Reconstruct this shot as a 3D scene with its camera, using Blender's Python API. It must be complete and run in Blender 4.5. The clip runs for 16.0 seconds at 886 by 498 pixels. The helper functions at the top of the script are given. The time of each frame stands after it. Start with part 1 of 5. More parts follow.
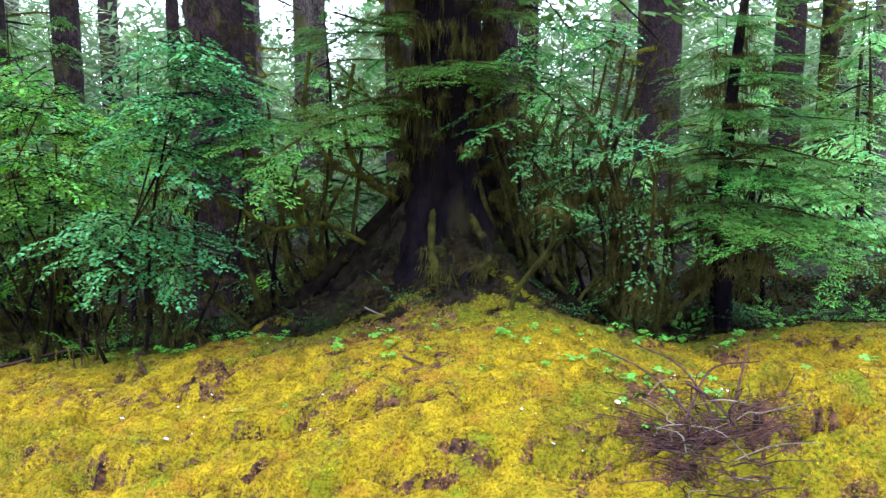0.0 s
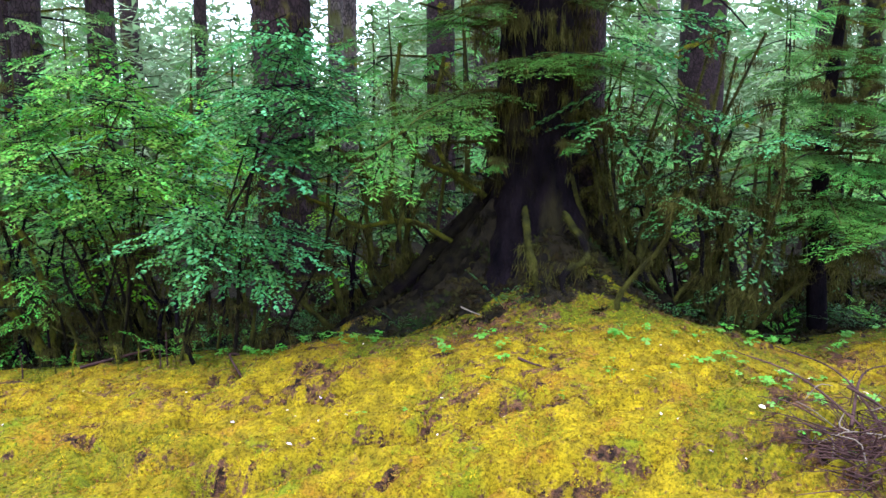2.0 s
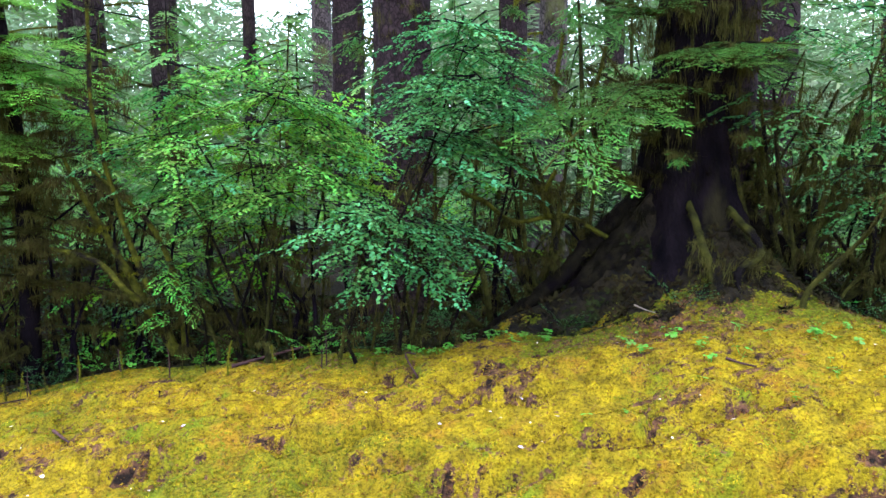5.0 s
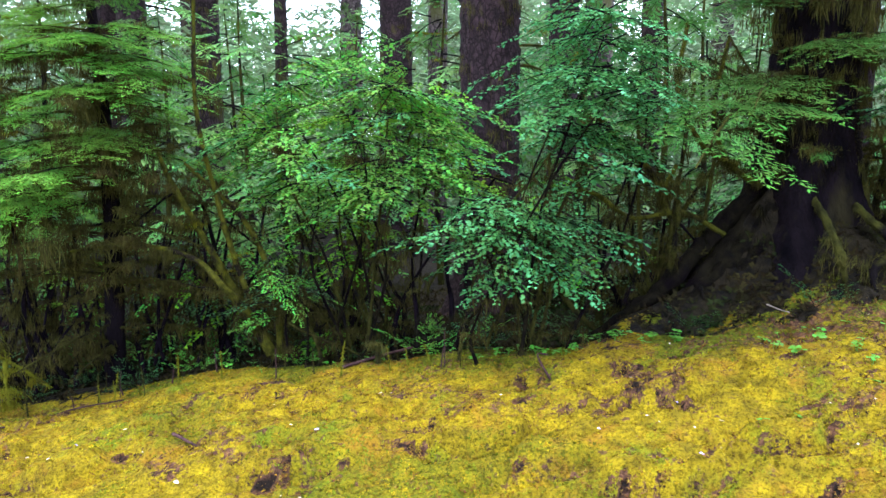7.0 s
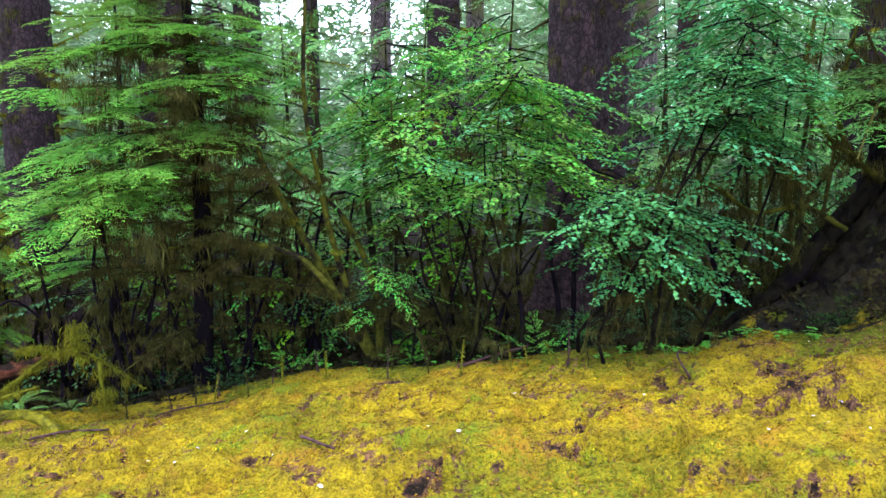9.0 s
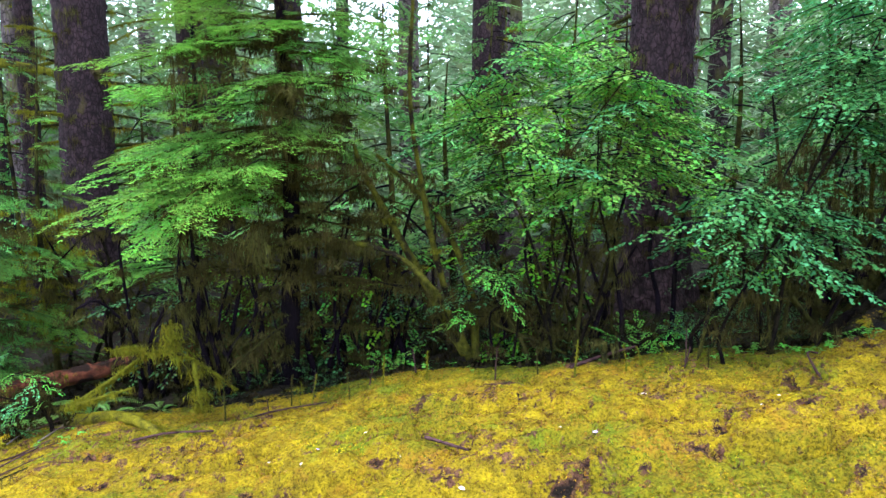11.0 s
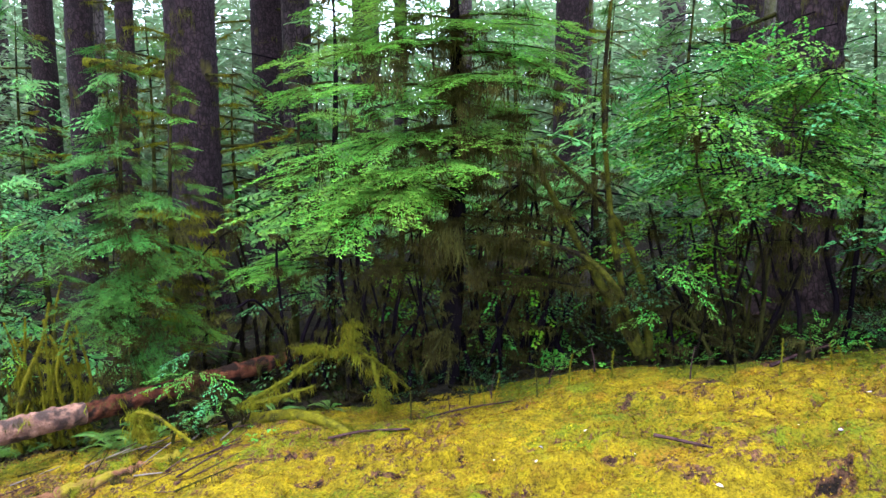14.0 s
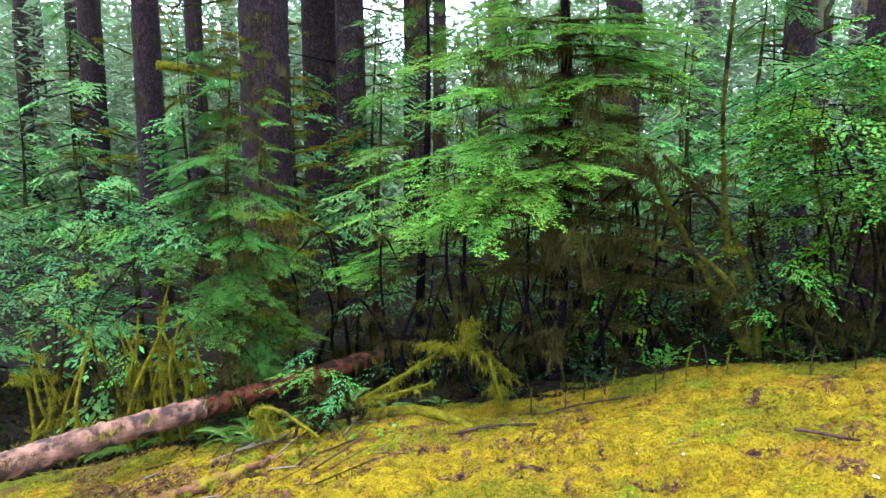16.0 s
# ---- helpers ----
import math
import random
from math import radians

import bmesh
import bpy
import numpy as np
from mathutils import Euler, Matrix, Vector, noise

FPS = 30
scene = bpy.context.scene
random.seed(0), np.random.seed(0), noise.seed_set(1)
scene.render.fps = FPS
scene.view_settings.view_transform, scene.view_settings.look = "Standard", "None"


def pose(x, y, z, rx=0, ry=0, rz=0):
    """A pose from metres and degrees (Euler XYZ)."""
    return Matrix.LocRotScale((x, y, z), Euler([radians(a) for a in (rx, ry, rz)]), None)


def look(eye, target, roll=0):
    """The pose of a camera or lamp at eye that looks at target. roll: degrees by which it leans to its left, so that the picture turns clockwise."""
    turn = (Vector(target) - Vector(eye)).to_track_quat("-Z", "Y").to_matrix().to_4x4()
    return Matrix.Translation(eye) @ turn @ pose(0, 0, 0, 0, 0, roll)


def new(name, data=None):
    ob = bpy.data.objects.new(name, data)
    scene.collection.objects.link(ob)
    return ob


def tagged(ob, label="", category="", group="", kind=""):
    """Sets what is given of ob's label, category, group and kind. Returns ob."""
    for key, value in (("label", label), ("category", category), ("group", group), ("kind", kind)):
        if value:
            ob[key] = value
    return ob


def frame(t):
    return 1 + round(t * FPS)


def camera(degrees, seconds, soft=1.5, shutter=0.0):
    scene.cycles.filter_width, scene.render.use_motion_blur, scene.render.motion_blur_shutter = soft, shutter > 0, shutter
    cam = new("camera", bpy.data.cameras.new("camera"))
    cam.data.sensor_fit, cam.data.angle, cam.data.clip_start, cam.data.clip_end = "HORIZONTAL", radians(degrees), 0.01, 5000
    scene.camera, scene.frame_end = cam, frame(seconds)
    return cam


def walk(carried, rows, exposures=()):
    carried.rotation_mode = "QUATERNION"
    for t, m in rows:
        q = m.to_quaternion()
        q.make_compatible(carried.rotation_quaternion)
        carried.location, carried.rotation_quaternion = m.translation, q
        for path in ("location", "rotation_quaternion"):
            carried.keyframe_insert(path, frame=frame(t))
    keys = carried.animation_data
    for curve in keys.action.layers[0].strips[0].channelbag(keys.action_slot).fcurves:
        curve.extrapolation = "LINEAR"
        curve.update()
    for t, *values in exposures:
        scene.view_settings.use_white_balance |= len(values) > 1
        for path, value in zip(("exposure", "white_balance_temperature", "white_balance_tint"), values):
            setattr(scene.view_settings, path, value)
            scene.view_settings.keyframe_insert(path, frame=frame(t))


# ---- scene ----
cam = camera(65.8, 16.0, shutter=0.2)
METRES, EYE, TILT, LEAN, TURN = 8.0, 1.6, -7.5, 0.0, 0.0
SKY, SUN, EXPOSE = 0.50, 5.0, 0.45
ROWS = [
    (0.0, 0.0, 0.0, 0.0, 0.0, 0.0, -0.0),
    (0.5, -0.0247, 0.0061, 0.0001, 0.05, -0.03, 0.0),
    (1.0, -0.0504, 0.0121, -0.0007, 0.11, -0.02, -0.01),
    (1.5, -0.0769, 0.018, -0.0011, 0.16, -0.04, -0.03),
    (2.0, -0.1043, 0.0233, -0.0013, 0.21, -0.08, -0.07),
    (2.5, -0.1327, 0.0278, -0.002, 0.27, -0.09, -0.07),
    (3.0, -0.1626, 0.0309, -0.0027, 0.37, -0.1, -0.11),
    (3.5, -0.1936, 0.0342, -0.0033, 0.39, -0.15, -0.13),
    (4.0, -0.2227, 0.0368, -0.0038, 0.47, -0.17, -0.11),
    (6.5, -0.3775, 0.0618, -0.0048, 0.44, -0.36, -0.21),
    (7.0, -0.4111, 0.0677, -0.0055, 0.42, -0.4, -0.24),
    (7.5, -0.4455, 0.0735, -0.007, 0.4, -0.38, -0.25),
    (8.0, -0.4777, 0.0787, -0.0084, 0.41, -0.4, -0.19),
    (8.5, -0.5082, 0.0839, -0.0098, 0.39, -0.39, -0.14),
    (9.0, -0.5375, 0.0885, -0.0113, 0.39, -0.33, -0.12),
    (11.5, -0.6843, 0.0995, -0.0169, 0.4, -0.09, -0.12),
    (12.0, -0.7179, 0.1019, -0.0184, 0.39, -0.06, -0.18),
    (12.5, -0.7529, 0.1035, -0.019, 0.44, -0.02, -0.21),
    (13.0, -0.7883, 0.1027, -0.02, 0.55, 0.06, -0.2),
    (13.5, -0.823, 0.0994, -0.0212, 0.62, 0.17, -0.18),
    (14.0, -0.8568, 0.0947, -0.0216, 0.7, 0.18, -0.17),
    (14.5, -0.8895, 0.0896, -0.0227, 0.82, 0.22, -0.17),
    (15.0, -0.9221, 0.0844, -0.0232, 0.9, 0.25, -0.19),
    (15.5, -0.9553, 0.0792, -0.0231, 0.96, 0.26, -0.17),
    (16.0, -0.9893, 0.0741, -0.0236, 1.0, 0.24, -0.14),
]
walk(cam, [(t, pose(0, 0, EYE, TILT, LEAN, TURN) @ pose(METRES * x, METRES * y, METRES * z, 90 + pitch, roll, yaw)) for t, x, y, z, yaw, pitch, roll in ROWS],
     [(0.0, EXPOSE), (16.0, EXPOSE)])


# ---------------------------------------------------------------- world and light
world = bpy.data.worlds.new("overcast_sky")
scene.world = world
world.use_nodes = True
wn, wl = world.node_tree.nodes, world.node_tree.links
sky = wn.new("ShaderNodeTexSky")
sky.sky_type, sky.sun_disc = "NISHITA", False
sky.sun_elevation, sky.sun_rotation = radians(80), radians(200)
sky.air_density, sky.dust_density, sky.ozone_density = 1.0, 4.0, 1.0
cloud = wn.new("ShaderNodeMix")
cloud.data_type = "RGBA"
cloud.inputs[0].default_value = 0.75
cloud.inputs[7].default_value = (8.4, 9.3, 11.8, 1)
wl.new(sky.outputs[0], cloud.inputs[6])
wl.new(cloud.outputs[2], wn["Background"].inputs[0])
wn["Background"].inputs[1].default_value = SKY
lamp = bpy.data.lights.new("sun", "SUN")
lamp.energy, lamp.angle, lamp.color = SUN, radians(35), (1.0, 0.97, 0.9)
new("sun", lamp).matrix_world = look((-1.5, 2.5, 14), (0, 4, 0))


# ---------------------------------------------------------------- materials
def shader(name, low, high, scale=6.0, rough=0.8, bump=0.3, fine=60.0, spec=0.3, stain=None, stain_scale=1.5, stain_cut=0.55,
           stretch=(1, 1, 1), island=0.0, soft_light=0.0, tip=None, per_object=0.0, plates=0.0):
    """A procedural surface: two colours by noise at two scales, stains, relief; leaves also let light through."""
    m = bpy.data.materials.new(name)
    m.use_nodes = True
    n, l = m.node_tree.nodes, m.node_tree.links
    bsdf, out = n["Principled BSDF"], n["Material Output"]
    co, mp = n.new("ShaderNodeTexCoord"), n.new("ShaderNodeMapping")
    mp.inputs["Scale"].default_value = stretch
    l.new(co.outputs["Object"], mp.inputs[0])

    def tex(s, detail=5):
        t = n.new("ShaderNodeTexNoise")
        t.inputs["Scale"].default_value, t.inputs["Detail"].default_value = s, detail
        l.new(mp.outputs[0], t.inputs["Vector"])
        return t.outputs[0]

    def mix(fac, a, b, kind="MIX"):
        x = n.new("ShaderNodeMix")
        x.data_type, x.blend_type = "RGBA", kind
        for s, v in ((0, fac), (6, a), (7, b)):
            if isinstance(v, (int, float)):
                x.inputs[s].default_value = v
            elif isinstance(v, tuple):
                x.inputs[s].default_value = (*v, 1)
            else:
                l.new(v, x.inputs[s])
        return x.outputs[2]

    def ramp(v, a, b):
        r = n.new("ShaderNodeMapRange")
        r.inputs[1].default_value, r.inputs[2].default_value = a, b
        l.new(v, r.inputs[0])
        return r.outputs[0]

    colour = mix(ramp(tex(scale), 0.3, 0.7), low, high)
    grain = tex(fine, 3)
    colour = mix(0.55, colour, mix(ramp(grain, 0.3, 0.75), (0.35, 0.35, 0.35), (1.0, 1.0, 1.0)), "MULTIPLY")
    if plates:
        vo = n.new("ShaderNodeTexVoronoi")
        vo.feature = "DISTANCE_TO_EDGE"
        vo.inputs["Scale"].default_value = plates
        warp = n.new("ShaderNodeMix")
        warp.data_type, warp.blend_type = "RGBA", "ADD"
        warp.inputs[0].default_value = 0.10
        nz = n.new("ShaderNodeTexNoise")
        nz.inputs["Scale"].default_value = 9
        l.new(mp.outputs[0], nz.inputs["Vector"])
        l.new(mp.outputs[0], warp.inputs[6])
        l.new(nz.outputs[1], warp.inputs[7])
        l.new(warp.outputs[2], vo.inputs["Vector"])
        colour = mix(ramp(vo.outputs["Distance"], 0.0, 0.16), (0.006, 0.004, 0.005), colour)
    if stain:
        colour = mix(ramp(tex(stain_scale, 6), stain_cut, stain_cut + 0.1), colour, stain)
    if tip:
        at = n.new("ShaderNodeAttribute")
        at.attribute_name = "tip"
        colour = mix(at.outputs["Fac"], colour, tip)
    if island:
        g = n.new("ShaderNodeNewGeometry")
        hsv = n.new("ShaderNodeHueSaturation")
        l.new(ramp2(n, l, g.outputs["Random Per Island"], 0.5 - 0.05 * island, 0.5 + 0.03 * island), hsv.inputs["Hue"])
        l.new(ramp2(n, l, g.outputs["Random Per Island"], 1 - 0.45 * island, 1 + 0.4 * island), hsv.inputs["Value"])
        l.new(colour, hsv.inputs["Color"])
        colour = hsv.outputs[0]
    if per_object:
        o = n.new("ShaderNodeObjectInfo")
        hsv = n.new("ShaderNodeHueSaturation")
        l.new(ramp2(n, l, o.outputs["Random"], 0.5 - 0.03 * per_object, 0.5 + 0.02 * per_object), hsv.inputs["Hue"])
        l.new(ramp2(n, l, o.outputs["Random"], 1 - 0.35 * per_object, 1 + 0.35 * per_object), hsv.inputs["Value"])
        l.new(colour, hsv.inputs["Color"])
        colour = hsv.outputs[0]
    l.new(colour, bsdf.inputs["Base Color"])
    bsdf.inputs["Roughness"].default_value = rough
    bsdf.inputs["Specular IOR Level"].default_value = spec
    if bump:
        b = n.new("ShaderNodeBump")
        b.inputs["Strength"].default_value, b.inputs["Distance"].default_value = bump, 0.02
        l.new(grain, b.inputs["Height"])
        l.new(b.outputs[0], bsdf.inputs["Normal"])
    if soft_light:
        tr, ms = n.new("ShaderNodeBsdfTranslucent"), n.new("ShaderNodeMixShader")
        ms.inputs[0].default_value = soft_light
        l.new(colour, tr.inputs[0])
        l.new(bsdf.outputs[0], ms.inputs[1])
        l.new(tr.outputs[0], ms.inputs[2])
        l.new(ms.outputs[0], out.inputs[0])
    return m


def ramp2(n, l, v, a, b):
    r = n.new("ShaderNodeMapRange")
    r.inputs[3].default_value, r.inputs[4].default_value = a, b
    l.new(v, r.inputs[0])
    return r.outputs[0]


BARK = shader("spruce_bark", (0.010, 0.007, 0.009), (0.046, 0.028, 0.034), 14, 0.9, 1.0, 45, 0.1, (0.052, 0.046, 0.012), 2.2, 0.63, (1, 1, 0.6), plates=17)
# BARK_DARK: near black and purplish, the shade under the trees is in its colour.
BARK_DARK = shader("shade_dark_bark", (0.0025, 0.002, 0.0035), (0.010, 0.007, 0.011), 8, 1.0, 1.0, 40, 0.02, (0.014, 0.014, 0.006), 2.5, 0.58, (1, 1, 0.5))
# Root colour that carries the shade below the stilt tree.
ROOT_DARK = shader("shade_black_root", (0.003, 0.0025, 0.004), (0.014, 0.011, 0.009), 12, 0.95, 1.0, 80, 0.05, (0.026, 0.022, 0.008), 5.0, 0.56)
# Moss stains over a base blackened to hold the shade.
BARK_STILT = shader("mossy_shade_dark_bark", (0.002, 0.0018, 0.003), (0.009, 0.0065, 0.009), 8, 1.0, 1.0, 40, 0.02, (0.016, 0.014, 0.008), 2.8, 0.57, (1, 1, 0.4))
BARK_MID = shader("dim_bark", (0.014, 0.010, 0.012), (0.055, 0.038, 0.042), 8, 0.95, 0.9, 40, 0.1, (0.04, 0.042, 0.014), 1.5, 0.56, (1, 1, 0.5), plates=12)
# Grey bark for distant trunks, lightened to put haze into the colour.
BARK_GREY = shader("haze_grey_bark", (0.04, 0.032, 0.036), (0.14, 0.11, 0.115), 7, 0.9, 0.6, 40, 0.2, (0.07, 0.075, 0.025), 1.2, 0.55, (1, 1, 0.5), plates=12)
MOSSY = shader("mossy_wood", (0.009, 0.009, 0.005), (0.056, 0.058, 0.012), 9, 0.95, 0.9, 90, 0.05, (0.005, 0.004, 0.005), 3.0, 0.50)
MOSS_BRIGHT = shader("bright_moss_wood", (0.050, 0.058, 0.006), (0.150, 0.155, 0.012), 14, 0.95, 1.0, 90, 0.05, (0.022, 0.020, 0.009), 6.0, 0.54)
MOSS_MID = shader("olive_moss_wood", (0.022, 0.026, 0.005), (0.095, 0.098, 0.012), 14, 0.95, 1.0, 90, 0.05, (0.010, 0.008, 0.006), 6.0, 0.52)
MOSS_GOLD = shader("golden_moss_wood", (0.075, 0.072, 0.007), (0.24, 0.22, 0.012), 16, 0.95, 1.0, 90, 0.1, (0.05, 0.045, 0.010), 6.0, 0.56)
TWIG = shader("dead_twig", (0.016, 0.009, 0.010), (0.080, 0.044, 0.044), 14, 0.9, 0.4, 80, 0.05)
TWIG_GREY = shader("bleached_twig", (0.09, 0.07, 0.06), (0.20, 0.165, 0.14), 14, 0.8, 0.4, 80)
LOGWOOD = shader("barkless_red_log", (0.095, 0.042, 0.032), (0.31, 0.165, 0.120), 9, 0.75, 1.0, 60, 0.3, (0.030, 0.016, 0.014), 6.0, 0.48)
MOSS_RED = shader("moss_over_rotten_wood", (0.085, 0.038, 0.022), (0.20, 0.095, 0.05), 8, 0.9, 0.9, 60, 0.1, (0.15, 0.125, 0.012), 5.0, 0.47)
# MOSS_DARK: mossy wood with the shade put into its colour.
MOSS_DARK = shader("shade_dark_mossy_wood", (0.003, 0.0025, 0.003), (0.014, 0.012, 0.007), 12, 0.95, 1.0, 80, 0.03, (0.003, 0.002, 0.003), 4.0, 0.5)
# Rotten red wood, its colour darkened for shade at the far end.
LOGWOOD_DARK = shader("rotten_red_wood_in_shade", (0.040, 0.013, 0.009), (0.17, 0.058, 0.034), 9, 0.9, 1.0, 60, 0.05, (0.014, 0.009, 0.008), 6.0, 0.46, (1, 1, 1))
HANG = shader("hanging_moss", (0.011, 0.011, 0.005), (0.088, 0.085, 0.022), 4, 0.95, 0, 30, 0.05, island=0.6, soft_light=0.3, per_object=0.7)
# HANG_DARK: the hanging moss again, darkened to paint in shade.
HANG_DARK = shader("shade_dark_hanging_moss", (0.002, 0.002, 0.002), (0.016, 0.015, 0.007), 4, 0.95, 0, 30, 0.02, island=0.6, soft_light=0.2, per_object=0.7)
HANG_BRIGHT = shader("hanging_moss_bright", (0.070, 0.082, 0.008), (0.20, 0.205, 0.016), 5, 0.95, 0, 30, 0.05, island=0.6, soft_light=0.3, per_object=0.5)
NEEDLE = shader("hemlock_needles", (0.044, 0.148, 0.022), (0.098, 0.255, 0.036), 4, 0.6, 0, 30, 0.12, island=0.6, soft_light=0.38, tip=(0.160, 0.460, 0.054), per_object=0.6)
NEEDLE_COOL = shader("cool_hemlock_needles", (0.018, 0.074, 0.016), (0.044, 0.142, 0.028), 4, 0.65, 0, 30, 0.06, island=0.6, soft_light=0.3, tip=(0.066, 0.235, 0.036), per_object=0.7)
# Far boughs: a duller, bluer needle copy with shade in its colour.
NEEDLE_FAR = shader("shade_toned_needles", (0.038, 0.132, 0.040), (0.082, 0.230, 0.070), 4, 0.6, 0, 30, 0.12, island=0.6, soft_light=0.3, tip=(0.125, 0.360, 0.085), per_object=0.8)
# Blue is raised here to put a sky sheen into the leaf green.
LEAF = shader("maple_leaf", (0.026, 0.145, 0.046), (0.075, 0.310, 0.090), 5, 0.5, 0, 30, 0.2, island=0.9, soft_light=0.38, per_object=0.9)
LEAF_MID = shader("fresh_maple_leaf", (0.054, 0.235, 0.036), (0.145, 0.430, 0.058), 5, 0.5, 0, 30, 0.18, island=0.9, soft_light=0.40, per_object=0.8)
# Young lime leaf, brightened so its colour imitates light from behind.
LEAF_LIME = shader("backlight_toned_young_leaf", (0.085, 0.30, 0.014), (0.18, 0.46, 0.025), 5, 0.5, 0, 30, 0.2, island=0.7, soft_light=0.45, per_object=0.5)
# Understorey leaf: a green darkened to hold the shade.
LEAF_DARK = shader("shade_darkened_leaf", (0.016, 0.080, 0.024), (0.040, 0.150, 0.040), 5, 0.5, 0, 30, 0.2, island=0.8, soft_light=0.3, per_object=0.7)
FERN = shader("fern_frond", (0.030, 0.105, 0.018), (0.075, 0.19, 0.028), 6, 0.5, 0, 40, 0.25, island=0.6, soft_light=0.25, per_object=0.6)
CLOVER = shader("clover_leaf", (0.045, 0.22, 0.02), (0.10, 0.34, 0.035), 9, 0.45, 0, 40, 0.4, island=0.5, soft_light=0.3, per_object=0.6)
PALE = shader("pale_fallen_leaf", (0.38, 0.30, 0.22), (0.66, 0.60, 0.52), 20, 0.7, 0, 50, per_object=0.5)
LILAC = shader("lilac_fallen_leaf", (0.26, 0.20, 0.36), (0.48, 0.42, 0.62), 20, 0.7, 0, 50, per_object=0.5)
# Wide light-to-dark moss tones stand in for shading of the relief.
TUFT = shader("moss_frond", (0.082, 0.064, 0.005), (0.345, 0.252, 0.008), 8.0, 0.9, 0, 25, 0.1, (0.115, 0.135, 0.008), 1.6, 0.55, island=0.85, soft_light=0.06)
TUFT_RUST = shader("rust_moss_frond", (0.12, 0.065, 0.008), (0.30, 0.175, 0.015), 6.0, 0.9, 0, 25, 0.1, island=0.85, soft_light=0.06)
TUFT_BROWN = shader("brown_moss_frond", (0.065, 0.036, 0.012), (0.22, 0.135, 0.028), 6, 0.9, 0, 25, 0.1, island=0.9, soft_light=0.15)
TUFT_GREEN = shader("green_moss_frond", (0.042, 0.060, 0.004), (0.125, 0.150, 0.007), 5.0, 0.9, 0, 25, 0.1, island=0.85, soft_light=0.06)
# Floor litter with the shade under the trees put into its colour.
TUFT_DARK = shader("shade_dark_litter", (0.004, 0.004, 0.003), (0.030, 0.025, 0.010), 4.0, 0.95, 0, 25, 0.03, (0.010, 0.020, 0.006), 1.3, 0.52, island=0.9)
# Far leaves are paler than near ones: haze mixed into the colour.
FAR_LEAF = shader("haze_pale_foliage", (0.075, 0.145, 0.080), (0.21, 0.34, 0.18), 0.6, 0.7, 0, 3, 0.3, island=0.9, soft_light=0.3)
CANOPY = shader("canopy_foliage", (0.02, 0.06, 0.025), (0.05, 0.12, 0.04), 0.6, 0.7, 0, 3, 0.3, island=0.8, soft_light=0.15)


def ground_material():
    m = bpy.data.materials.new("mossy_ground")
    m.use_nodes = True
    n, l = m.node_tree.nodes, m.node_tree.links
    bsdf = n["Principled BSDF"]
    co = n.new("ShaderNodeTexCoord")

    def tex(s, detail=6, rough=0.6):
        t = n.new("ShaderNodeTexNoise")
        t.inputs["Scale"].default_value, t.inputs["Detail"].default_value, t.inputs["Roughness"].default_value = s, detail, rough
        l.new(co.outputs["Object"], t.inputs["Vector"])
        return t.outputs[0]

    def rng(v, a, b, c=0.0, d=1.0):
        r = n.new("ShaderNodeMapRange")
        for i, q in enumerate((a, b, c, d)):
            r.inputs[i + 1].default_value = q
        l.new(v, r.inputs[0])
        return r.outputs[0]

    def mix(fac, a, b, kind="MIX"):
        x = n.new("ShaderNodeMix")
        x.data_type, x.blend_type = "RGBA", kind
        for s, v in ((0, fac), (6, a), (7, b)):
            if isinstance(v, (int, float)):
                x.inputs[s].default_value = v
            elif isinstance(v, tuple):
                x.inputs[s].default_value = (*v, 1)
            else:
                l.new(v, x.inputs[s])
        return x.outputs[2]

    def layer(name):
        a = n.new("ShaderNodeAttribute")
        a.attribute_name = name
        return a.outputs["Fac"]

    # Light and dark tones of this size imitate shaded cushions.
    moss = mix(rng(tex(8.0), 0.32, 0.66), (0.095, 0.072, 0.006), (0.26, 0.198, 0.007))
    moss = mix(rng(tex(2.0), 0.55, 0.65), moss, (0.100, 0.125, 0.007))
    moss = mix(rng(tex(3.3), 0.55, 0.66), moss, (0.19, 0.108, 0.010))
    moss = mix(rng(tex(16.0), 0.60, 0.68), moss, (0.10, 0.055, 0.025))
    fine = tex(46, 4, 0.75)
    # Dark specks paint the shade between fronds.
    speck = mix(rng(fine, 0.38, 0.55), (0.05, 0.04, 0.04), (1.1, 1.1, 1.0))
    earth_and_shade = mix(rng(tex(14), 0.35, 0.65), (0.010, 0.006, 0.007), (0.120, 0.058, 0.036))
    # Pit shade in the colour: high bare values go nearly black.
    earth_and_shade = mix(rng(layer("bare"), 0.80, 0.97), earth_and_shade, (0.009, 0.006, 0.005))
    # Litter kept near black, so forest shade is part of the colour.
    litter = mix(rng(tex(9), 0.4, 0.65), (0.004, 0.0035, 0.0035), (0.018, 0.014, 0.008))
    ragged = n.new("ShaderNodeMath")
    ragged.operation = "MULTIPLY_ADD"
    l.new(tex(38, 3, 0.7), ragged.inputs[0])
    ragged.inputs[1].default_value, ragged.inputs[2].default_value = 1.5, -0.75

    def torn(v, lo=0.47, hi=0.58):
        a = n.new("ShaderNodeMath")
        l.new(v, a.inputs[0])
        l.new(ragged.outputs[0], a.inputs[1])
        return rng(a.outputs[0], lo, hi)

    grown = mix(rng(tex(11), 0.35, 0.65), (0.034, 0.046, 0.004), (0.100, 0.120, 0.006))
    moss = mix(torn(layer("green"), 0.25, 0.95), moss, grown)
    col = mix(0.62, mix(torn(layer("bare"), 0.42, 0.62), moss, earth_and_shade), speck, "MULTIPLY")
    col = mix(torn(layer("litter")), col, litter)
    l.new(col, bsdf.inputs["Base Color"])
    bsdf.inputs["Roughness"].default_value = 0.95
